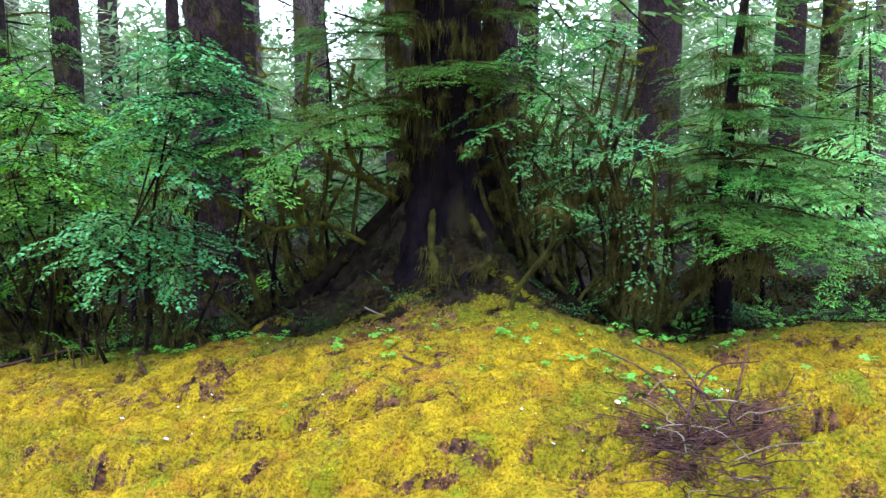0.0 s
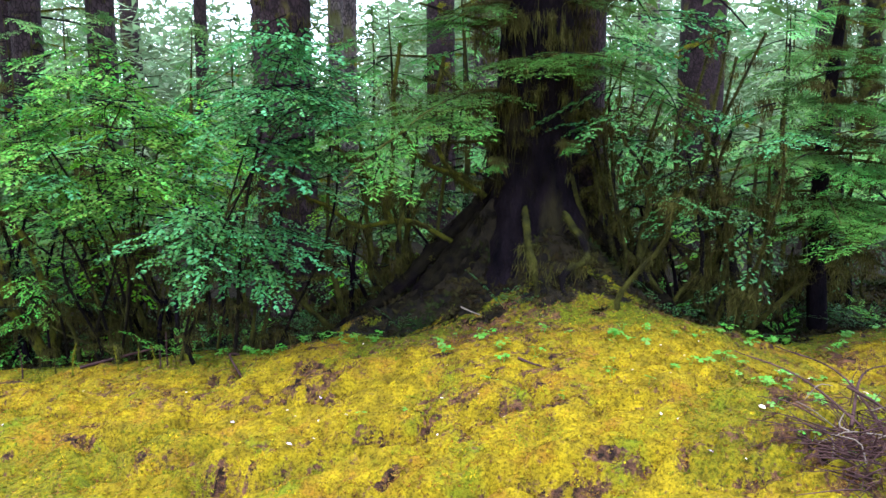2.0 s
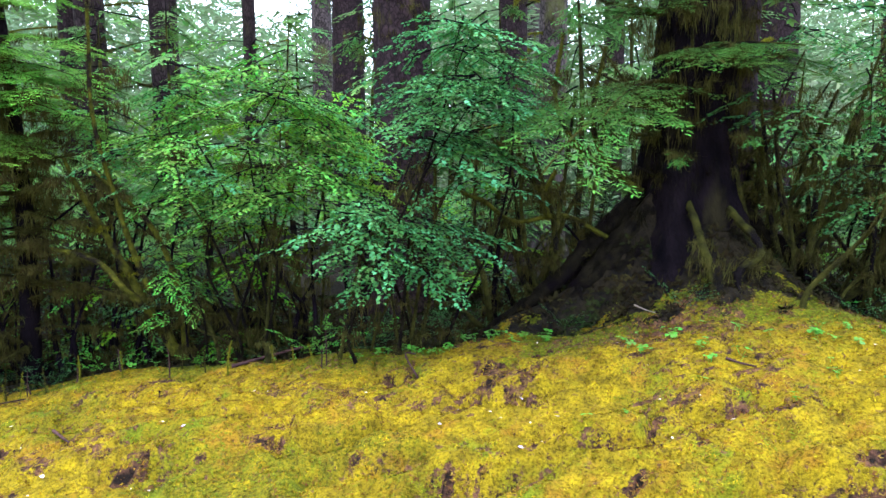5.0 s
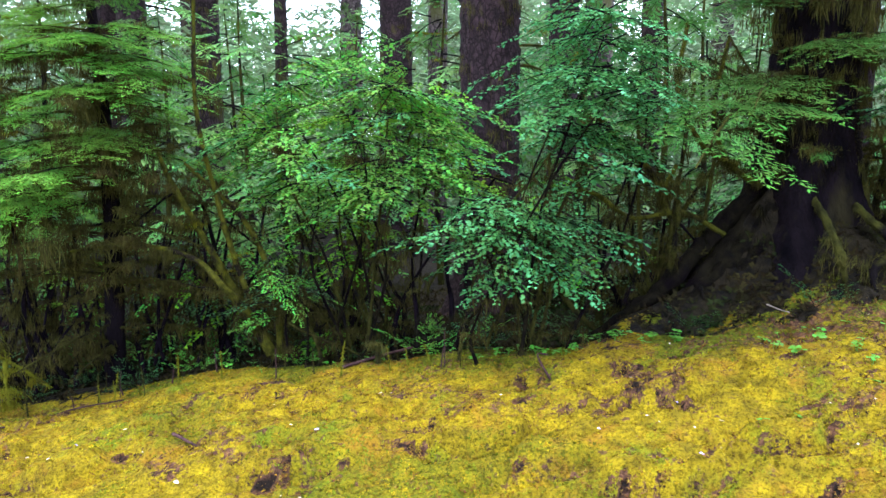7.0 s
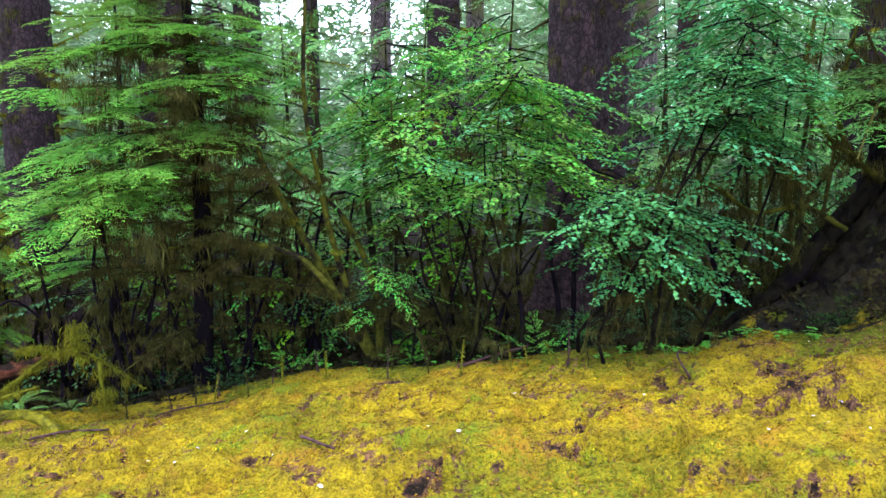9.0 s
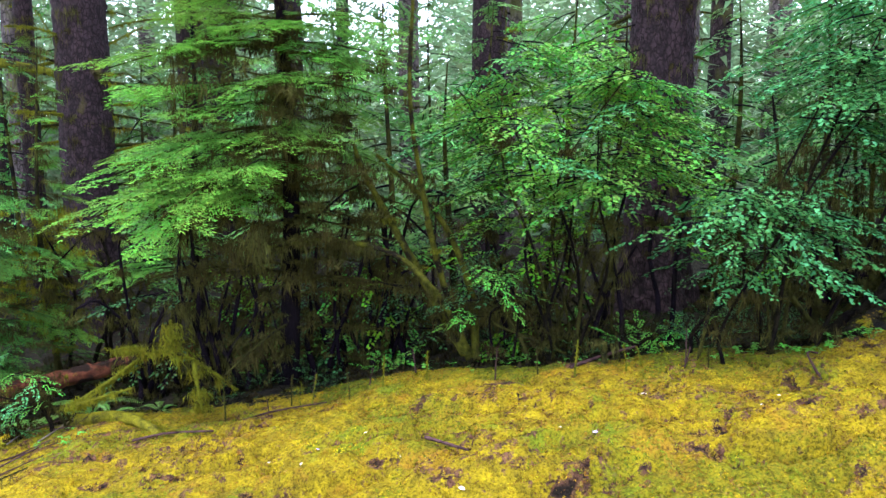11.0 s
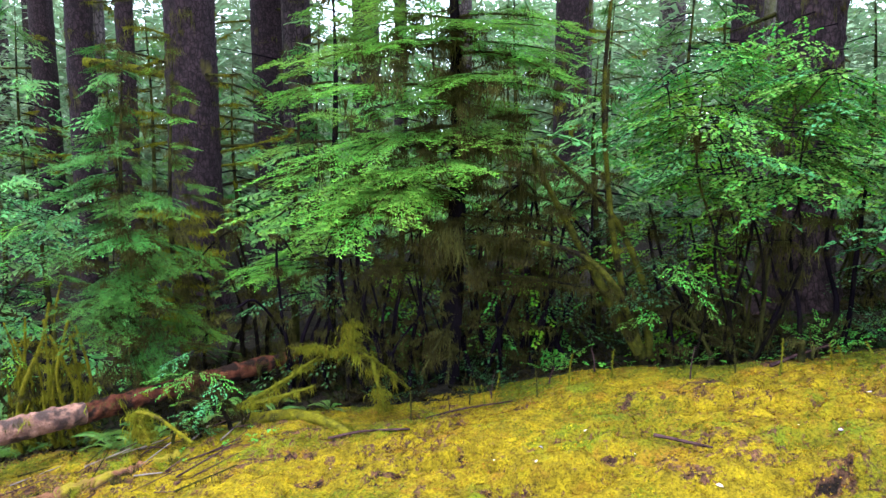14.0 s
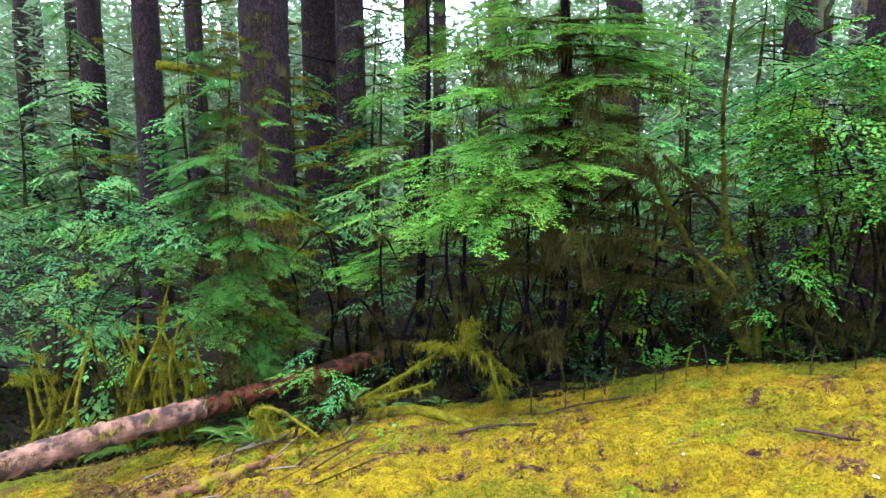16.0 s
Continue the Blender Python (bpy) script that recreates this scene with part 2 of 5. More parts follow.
    bsdf.inputs["Specular IOR Level"].default_value = 0.1
    b = n.new("ShaderNodeBump")
    b.inputs["Strength"].default_value, b.inputs["Distance"].default_value = 0.9, 0.03
    l.new(fine, b.inputs["Height"])
    l.new(b.outputs[0], bsdf.inputs["Normal"])
    return m


GROUND = ground_material()


# ---------------------------------------------------------------- mesh tools
rg = np.random.default_rng(7)


def hash3(i, j, k):
    h = (i * 374761393 + j * 668265263 + k * 2147483647 // 7) & 0xFFFFFFFF
    h = ((h ^ (h >> 13)) * 1274126177) & 0xFFFFFFFF
    return ((h ^ (h >> 16)) & 0xFFFF) / 65535.0


def vnoise(p):
    """Value noise in 0 to 1 at the rows of p."""
    p = np.asarray(p, float)
    q = np.floor(p).astype(np.int64)
    f = p - q
    f = f * f * (3 - 2 * f)
    r = 0
    for a in (0, 1):
        for b in (0, 1):
            for c in (0, 1):
                w = (f[:, 0] if a else 1 - f[:, 0]) * (f[:, 1] if b else 1 - f[:, 1]) * (f[:, 2] if c else 1 - f[:, 2])
                r = r + w * hash3(q[:, 0] + a, q[:, 1] + b, q[:, 2] + c)
    return r


def fbm(p, octaves=4):
    r, amp, tot = 0, 1.0, 0
    for o in range(octaves):
        r = r + amp * vnoise(np.asarray(p) * 2 ** o + 17.3 * o)
        tot += amp
        amp *= 0.5
    return r / tot


class Build:
    """Gathers vertices and faces for one mesh."""

    def __init__(self):
        self.v, self.f, self.tips, self.count = [], [], [], 0

    def add(self, v, f, mat=0, tip=None):
        v, f = np.asarray(v, float), np.asarray(f, int)
        self.v.append(v)
        self.tips.append(np.zeros(len(v)) if tip is None else tip)
        self.f.append((f + self.count, mat))
        self.count += len(v)

    def mesh(self, name, mats, smooth=False):
        me = bpy.data.meshes.new(name)
        v = np.concatenate(self.v)
        me.vertices.add(len(v))
        me.vertices.foreach_set("co", v.astype(np.float32).ravel())
        loops = np.concatenate([f.ravel() for f, _ in self.f])
        sizes = np.concatenate([np.full(len(f), f.shape[1]) for f, _ in self.f])
        index = np.concatenate([np.full(len(f), m) for f, m in self.f])
        me.loops.add(len(loops))
        me.loops.foreach_set("vertex_index", loops.astype(np.int32))
        me.polygons.add(len(sizes))
        me.polygons.foreach_set("loop_start", np.concatenate([[0], np.cumsum(sizes)[:-1]]).astype(np.int32))
        me.polygons.foreach_set("material_index", index.astype(np.int32))
        me.polygons.foreach_set("use_smooth", np.full(len(sizes), smooth))
        at = me.attributes.new("tip", "FLOAT", "POINT")
        at.data.foreach_set("value", np.concatenate(self.tips).astype(np.float32))
        for m in mats:
            me.materials.append(m)
        me.update(calc_edges=True)
        return me


def part(name, me, parent=None, label="", at=None):
    ob = new(name, me)
    if parent is not None:
        ob.parent = parent
    if at is not None:
        ob.matrix_basis = at
    return tagged(ob, label, kind="stuff" if name in ("hanging_moss", "moss_tuft") else "")


def curve(points, n=12):
    """A smooth line through the points."""
    p = np.asarray(points, float)
    p = np.vstack([2 * p[0] - p[1], p, 2 * p[-1] - p[-2]])
    t = np.linspace(0, len(p) - 3 - 1e-6, n)
    i = t.astype(int)
    u = (t - i)[:, None]
    a, b, c, d = p[i], p[i + 1], p[i + 2], p[i + 3]
    return 0.5 * (2 * b + (c - a) * u + (2 * a - 5 * b + 4 * c - d) * u ** 2 + (3 * b - a - 3 * c + d) * u ** 3)


def tube(b, path, radii, segs=8, mat=0, rough=0.0, grain=8.0, flare=None, tip=None):
    """A limb along the path; rough: relief in metres; flare: function of angle and share of height that scales the radius."""
    path = np.asarray(path, float)
    n = len(path)
    radii = np.interp(np.linspace(0, 1, n), np.linspace(0, 1, len(radii)), radii)
    d = np.gradient(path, axis=0)
    d /= np.linalg.norm(d, axis=1)[:, None] + 1e-9
    ref = np.where(np.abs(d[:, 2:3]) > 0.8, [[1.0, 0, 0]], [[0, 0, 1.0]])
    ref = np.repeat(ref[:1], n, 0)
    s = np.cross(d, ref)
    s /= np.linalg.norm(s, axis=1)[:, None] + 1e-9
    u = np.cross(s, d)
    a = np.linspace(0, 2 * np.pi, segs, endpoint=False)
    r = np.repeat(radii[:, None], segs, 1)
    if flare is not None:
        r = r * flare(a[None, :], np.linspace(0, 1, n)[:, None])
    ring = s[:, None] * np.cos(a)[None, :, None] + u[:, None] * np.sin(a)[None, :, None]
    v = path[:, None] + ring * r[..., None]
    if rough:
        q = v.reshape(-1, 3) * [grain, grain, grain * 0.55]
        h = np.abs(fbm(q, 3) - 0.5) * 2
        h2 = vnoise(q * 2.7)
        v = v + ring * (rough * (h * 1.6 + np.round(h2 * 3) / 3 * 0.7 - 0.6)).reshape(n, segs)[..., None]
    v = v.reshape(-1, 3)
    i, j = np.meshgrid(np.arange(n - 1), np.arange(segs), indexing="ij")
    k = (j + 1) % segs
    f = np.stack([i * segs + j, i * segs + k, (i + 1) * segs + k, (i + 1) * segs + j], -1).reshape(-1, 4)
    b.add(v, f, mat, None if tip is None else np.full(len(v), tip))
    for r0, flip in ((0, -1), ((n - 1) * segs, 1)):
        b.add(np.vstack([v[r0:r0 + segs], path[0 if r0 == 0 else -1]]),
              [[j, (j + 1) % segs, segs][::flip] for j in range(segs)], mat)


def turn_z(a):
    c, s = np.cos(a), np.sin(a)
    return np.array([[c, -s, 0], [s, c, 0], [0, 0, 1.0]])


def aim(p, q, roll=0.0, scale=None):
    """A pose with x from p to q, z up; scaled to the distance unless scale is given."""
    p, q = Vector(p), Vector(q)
    d = q - p
    x = d.normalized()
    y = Vector((0, 0, 1)).cross(x)
    y = y.normalized() if y.length > 1e-4 else Vector((0, 1, 0))
    z = x.cross(y)
    m = Matrix((x, y, z)).transposed().to_4x4()
    k = d.length if scale is None else scale
    return Matrix.Translation(p) @ m @ Matrix.Rotation(roll, 4, "X") @ Matrix.Scale(k, 4)


def uni(a, b):
    return float(rg.uniform(a, b))


# ---------------------------------------------------------------- ground
CREST_X = [-14, -8.2, -5.9, -5.3, -4.5, -3.9, -3.1, -2.5, -1.3, 1.3, 2.8, 6]
CREST_Y = [7.0, 6.95, 6.9, 6.85, 6.40, 6.30, 6.25, 6.05, 5.85, 5.7, 6.0, 6.2]
# Pit centres are coloured like shade; some make the dark void under the log.
PITS = [(-3.55, 5.0, 0.16, 0.07), (-1.75, 4.95, 0.10, 0.06), (1.55, 3.85, 0.45, 0.32), (-0.08, 6.0, 0.12, 0.12), (-5.3, 4.75, 0.12, 0.05), (-7.9, 5.7, 0.14, 0.05), (-10.7, 6.25, 0.30, 0.12), (-10.15, 6.5, 0.20, 0.09), (-9.7, 6.15, 0.14, 0.06),
        (-3.38, 5.14, 0.21, 0.07), (-1.93, 5.2, 0.22, 0.06), (-1.34, 4.42, 0.13, 0.11), (-2.22, 4.27, 0.17, 0.15), (-1.16, 4.05, 0.12, 0.13), (0.15, 3.9, 0.19, 0.16), (-0.35, 3.88, 0.13, 0.13),
        (-4.45, 4.8, 0.15, 0.11), (-5.71, 5.35, 0.11, 0.08), (-6.5, 5.2, 0.15, 0.09), (1.98, 3.75, 0.2, 0.2), (-2.75, 4.5, 0.11, 0.08), (-5.98, 5.65, 0.10, 0.06), (-7.3, 5.6, 0.13, 0.07), (-3.95, 5.35, 0.09, 0.05)]

MOUNDS = [(-3.05, 5.02, 0.30, 0.12), (-1.85, 5.15, 0.22, 0.09), (-1.2, 4.52, 0.22, 0.10), (-2.0, 4.38, 0.30, 0.11), (0.0, 3.98, 0.30, 0.11), (-0.9, 4.02, 0.28, 0.11), (-4.4, 4.9, 0.24, 0.08), (-6.1, 5.32, 0.26, 0.08),
          (0.95, 3.85, 0.28, 0.11), (2.1, 3.95, 0.35, 0.14), (-2.75, 4.6, 0.25, 0.09), (-5.65, 5.75, 0.22, 0.07), (-7.0, 5.75, 0.26, 0.07), (-3.9, 5.5, 0.22, 0.06), (-0.5, 4.7, 0.2, 0.06), (0.5, 4.6, 0.25, 0.06), (-6.9, 6.3, 0.2, 0.05), (-4.9, 5.9, 0.2, 0.06)]


def smooth(t):
    t = np.clip(t, 0, 1)
    return t * t * (3 - 2 * t)


def bank(x, y):
    xs = np.clip(x, -12.5, 3.5)
    u = np.clip(y - (4.5 - 0.16 * xs), -1.3, 1.9)
    return -0.037 + 0.1034 * xs - 0.00355 * xs ** 2 + 0.2712 * u - 0.0509 * u ** 2 + 0.01847 * xs * u


def crest(x):
    return np.interp(x, CREST_X, CREST_Y)


def ground_parts(x, y):
    """Height, and how much of it is bare soil (with pit shade in its colour near 1) and how much dark litter."""
    x, y = np.asarray(x, float), np.asarray(y, float)
    p = np.stack([x, y, 0 * x], -1).reshape(-1, 3)
    wob = (fbm(p * 1.7, 3) - 0.5).reshape(x.shape)
    c = crest(x) + 0.35 * wob
    z = bank(x, np.minimum(y, c)) - 0.62 * smooth((x - 0.55) / 1.9) * smooth((np.minimum(y, c) - 4.0) / 1.3)
    back = np.clip(y - c, 0, None)
    z = z - 0.17 * smooth(back / 0.9)
    z = z + (-0.75 - z) * smooth((back - 1.5) / 9)
    lip = np.interp(x, [-14, -2.0, -1.2, 4], [3.1, 3.2, 3.45, 3.45]) + 0.4 * wob
    z = z - 0.5 * smooth((lip - y) / 0.35)
    z = z + (-0.45 + 0.03 * np.clip(x, -9, 3) - z) * smooth((2.9 - y) / 1.6)
    z = z + 0.92 * np.exp(-((x - 0.1) / 0.80) ** 2 - ((y - 6.72) / 0.55) ** 2)
    along = np.clip((-0.25 - x) / 1.75, 0, 1)
    ridge = np.exp(-((y - (6.80 - 0.40 * along)) / 0.20) ** 2) * smooth((-0.1 - x) / 0.3) * smooth((2.15 + x) / 0.5)
    z = z + ridge * (0.62 - 0.50 * along)
    z = z - 0.15 * np.exp(-((x + 6.8) / 1.0) ** 2 - ((y - 6.75) / 0.45) ** 2)
    fade = smooth((14 - np.abs(x + 4)) / 4) * smooth((12 - y) / 4)
    hum = fbm(p * 1.9 + 5, 3).reshape(x.shape) - 0.5
    lump = fbm(p * [4.6, 8.0, 1] + 9, 3).reshape(x.shape) - 0.5
    warp = p + 0.12 * np.stack([fbm(p * 5 + 70, 2), fbm(p * 5 + 80, 2), 0 * p[:, 0]], -1)
    crease = np.minimum(np.abs(fbm(warp * [3.1, 4.4, 1] + 21, 2) - 0.5) * 5, 1).reshape(x.shape)
    small = np.minimum(np.abs(fbm(warp * [8.5, 11, 1] + 31, 2) - 0.5) * 5, 1).reshape(x.shape)
    tiny = fbm(p * [20, 30, 1] + 3, 2).reshape(x.shape) - 0.5
    crumb = vnoise(p * 42 + 8).reshape(x.shape) - 0.5
    moss = 1 - smooth(back / 0.25)
    plate = fbm(warp * [2.3, 3.3, 1] + 90, 3).reshape(x.shape)
    cushion = smooth((plate - 0.47) / 0.05) * 0.07 + smooth((plate - 0.58) / 0.04) * 0.06
    edge = np.exp(-((plate - 0.485) / 0.016) ** 2) + np.exp(-((plate - 0.59) / 0.014) ** 2)
    patch = smooth((fbm(p * 1.5 + 40, 3).reshape(x.shape) - 0.50) / 0.14)
    z = z + fade * (0.08 * hum + 0.035 * lump + 0.020 * tiny * moss + 0.014 * crumb * moss + 0.38 * (((0.07 + 0.08 * patch) * crease ** 0.45 + 0.05 * small ** 0.5 + cushion) * moss * (0.3 + 0.7 * smooth((c - y) / 0.6)) - 0.06 - 0.09 * smooth((c - y) / 0.6)))
    torn = edge * smooth((lump - 0.03) * 10)
    z = z - 0.075 * torn * moss * fade
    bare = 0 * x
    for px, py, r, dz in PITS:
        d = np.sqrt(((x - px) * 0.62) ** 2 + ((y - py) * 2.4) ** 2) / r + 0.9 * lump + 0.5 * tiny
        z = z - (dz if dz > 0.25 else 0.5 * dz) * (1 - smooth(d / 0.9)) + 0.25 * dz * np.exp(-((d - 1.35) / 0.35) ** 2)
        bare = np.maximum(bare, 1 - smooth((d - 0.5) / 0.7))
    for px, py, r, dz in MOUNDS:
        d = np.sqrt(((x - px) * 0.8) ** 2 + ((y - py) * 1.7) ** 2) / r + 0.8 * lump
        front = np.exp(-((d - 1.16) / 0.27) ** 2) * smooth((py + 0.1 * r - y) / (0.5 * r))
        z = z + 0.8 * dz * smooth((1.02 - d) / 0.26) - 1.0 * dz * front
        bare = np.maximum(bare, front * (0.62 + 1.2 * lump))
    bare = np.maximum(bare, smooth((lip - y) / 0.12) * smooth((lump + 0.12) * 8))
    bare = np.maximum(bare * (0.45 + 0.55 * smooth((tiny + 0.1) * 5)), (0.1 + 0.6 * patch) * (1 - smooth((crease - 0.02) / 0.12)) * 0.9)
    bare = np.maximum(bare, 0.6 * torn)
    bare = np.maximum(bare, patch * 0.6 * smooth((fbm(p * 14 + 44, 3).reshape(x.shape) - 0.64) / 0.05))
    thin = smooth((fbm(warp * [1.0, 1.5, 1] + 55, 3).reshape(x.shape) - 0.505) / 0.09)
    bare = np.maximum(bare, thin * (0.26 + 1.4 * lump + 1.3 * tiny))
    left = smooth((-8.6 - x + 0.9 * wob) / 1.2) * smooth((fbm(p * 3 + 60, 3).reshape(x.shape) - 0.48) / 0.1)
    bare = np.maximum(bare, 0.55 * left)
    worn = np.exp(-((x + 0.45) / 0.85) ** 2 - ((y - 5.6) / 0.36) ** 2) + np.exp(-((x - 1.35) / 0.25) ** 2 - ((y - 4.55) / 0.5) ** 2) + np.exp(-((x - 0.1) / 0.8) ** 2 - ((y - 6.05) / 0.25) ** 2)
    bare = np.maximum(bare, worn * (0.56 + 1.3 * lump + 0.9 * tiny))
    bare = bare * smooth((y - 2.3) / 0.7) * smooth((13 - np.abs(x + 4)) / 3)
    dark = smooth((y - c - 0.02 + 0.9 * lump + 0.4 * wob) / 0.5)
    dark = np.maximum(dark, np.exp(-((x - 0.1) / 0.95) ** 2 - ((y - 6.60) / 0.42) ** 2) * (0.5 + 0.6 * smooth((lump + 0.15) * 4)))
    green = smooth((y - c + 0.75) / 0.85) * (0.10 + 0.9 * smooth((fbm(p * [2.1, 2.6, 1] + 17, 3).reshape(x.shape) - 0.42) / 0.14))
    green = np.maximum(green, 0.62 * smooth((fbm(p * [1.1, 1.7, 1] + 27, 3).reshape(x.shape) - 0.50) / 0.16))
    green = np.maximum(green, 1.0 * np.exp(-((x - 0.1) / 1.1) ** 2 - ((y - 6.2) / 0.5) ** 2))
    return z, bare, dark, np.clip(green, 0, 1)


def gz(x, y):
    return float(ground_parts(np.array([x]), np.array([y]))[0][0])


def stretch_out(a, b, step, far):
    inner = np.arange(a, b + step / 2, step)
    grow, s = [], step
    while sum(grow) < far:
        s *= 1.25
        grow.append(s)
    out = np.cumsum(grow)
    return np.concatenate([a - out[::-1], inner, b + out])


def make_ground():
    gx, gy = stretch_out(-12.5, 4.5, 0.030, 400), stretch_out(3.0, 7.2, 0.027, 400)
    X, Y = np.meshgrid(gx, gy, indexing="xy")
    z, bare, dark, green = ground_parts(X.ravel(), Y.ravel())
    v = np.stack([X.ravel(), Y.ravel(), z], -1)
    w = len(gx)
    i, j = np.meshgrid(np.arange(len(gy) - 1), np.arange(w - 1), indexing="ij")
    f = np.stack([i * w + j, i * w + j + 1, (i + 1) * w + j + 1, (i + 1) * w + j], -1).reshape(-1, 4)
    b = Build()
    b.add(v, f)
    me = b.mesh("ground", [GROUND], True)
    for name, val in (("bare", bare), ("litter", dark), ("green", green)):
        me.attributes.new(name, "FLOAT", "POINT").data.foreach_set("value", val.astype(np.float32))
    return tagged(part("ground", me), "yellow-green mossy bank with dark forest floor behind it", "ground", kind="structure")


ground = make_ground()


def moss_fronds(name, count, mat, size, label, brown, y1=7.3):
    """Small upright fronds all over the moss."""
    x, y = rg.uniform(-15.5 if brown == "floor" else -12.3, 7.0 if brown == "floor" else 4.3, count * 2), rg.uniform(3.3, y1, count * 2)
    z, bare, dark, green = ground_parts(x, y)
    keep = ((dark > 0.45) & (rg.random(count * 2) < 1.3 * (fbm(np.stack([x * 2.4, y * 2.4, 0 * x + 3], -1), 3) - 0.05))) if brown == "floor" else (dark < (0.75 if brown == "edge" else 0.5)) & (rg.random(count * 2) < (1.2 * smooth((fbm(np.stack([x * 1.3, y * 1.6, 0 * x + 7], -1), 3) - 0.52) / 0.12) if brown == "drift" else bare if brown is True else green if brown == "edge" else 0.97 - 0.8 * bare - 0.8 * green))
    if brown != 'floor':
        keep = keep & (rg.random(count * 2) < 0.15 + 0.85 * smooth((vnoise(np.stack([x * 24, y * 30, 0 * x + 2], -1)) - 0.36) / 0.2))
    keep = keep & ((x - 1.58) ** 2 + (y - 3.85) ** 2 > 0.14)
    x, y, z = (q[keep][:count] for q in (x, y, z))
    n, k = len(x), 4
    e = 0.025
    gx, gy = (ground_parts(x + e, y)[0] - z) / e, (ground_parts(x, y + e)[0] - z) / e
    up = np.stack([-gx, -gy, 1 + 0 * x], -1)
    up /= np.linalg.norm(up, axis=1)[:, None]
    t1 = np.stack([1 + 0 * x, 0 * x, gx], -1)
    t1 /= np.linalg.norm(t1, axis=1)[:, None]
    t2 = np.cross(up, t1)
    a = rg.uniform(0, 2 * np.pi, (n, k))[..., None]
    s = size * rg.uniform(0.5, 1.3, (n, k, 1))
    lean = rg.uniform(0.75, 1.5, (n, k, 1))
    out = t1[:, None] * np.cos(a) + t2[:, None] * np.sin(a)
    side = (t2[:, None] * np.cos(a) - t1[:, None] * np.sin(a)) * s * 0.26
    root = np.stack([x, y, z - 0.003], -1)[:, None] + out * 0.4 * size * rg.random((n, k, 1)) + up[:, None] * size * 0.25 * rg.random((n, k, 1))
    tipp = root + out * s * np.sin(lean) + up[:, None] * s * np.cos(lean)
    v = np.stack([root - side, root + side, tipp], 2).reshape(-1, 3)
    f = np.arange(n * k * 3).reshape(-1, 3)
    b = Build()
    b.add(v, f)
    return tagged(part(name, b.mesh(name, [mat]), ground, label), kind="stuff")


moss_fronds("moss_carpet", 100000, TUFT, 0.0155, "golden green feather moss", False)
moss_fronds("rust_moss", 30000, TUFT_RUST, 0.016, "rusty orange moss", "drift")
moss_fronds("brown_moss", 90000, TUFT_BROWN, 0.019, "rusty brown dying moss", True)
moss_fronds("green_moss", 50000, TUFT_GREEN, 0.019, "olive green moss along the crest", "edge")
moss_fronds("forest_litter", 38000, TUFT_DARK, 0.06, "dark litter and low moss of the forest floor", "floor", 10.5)


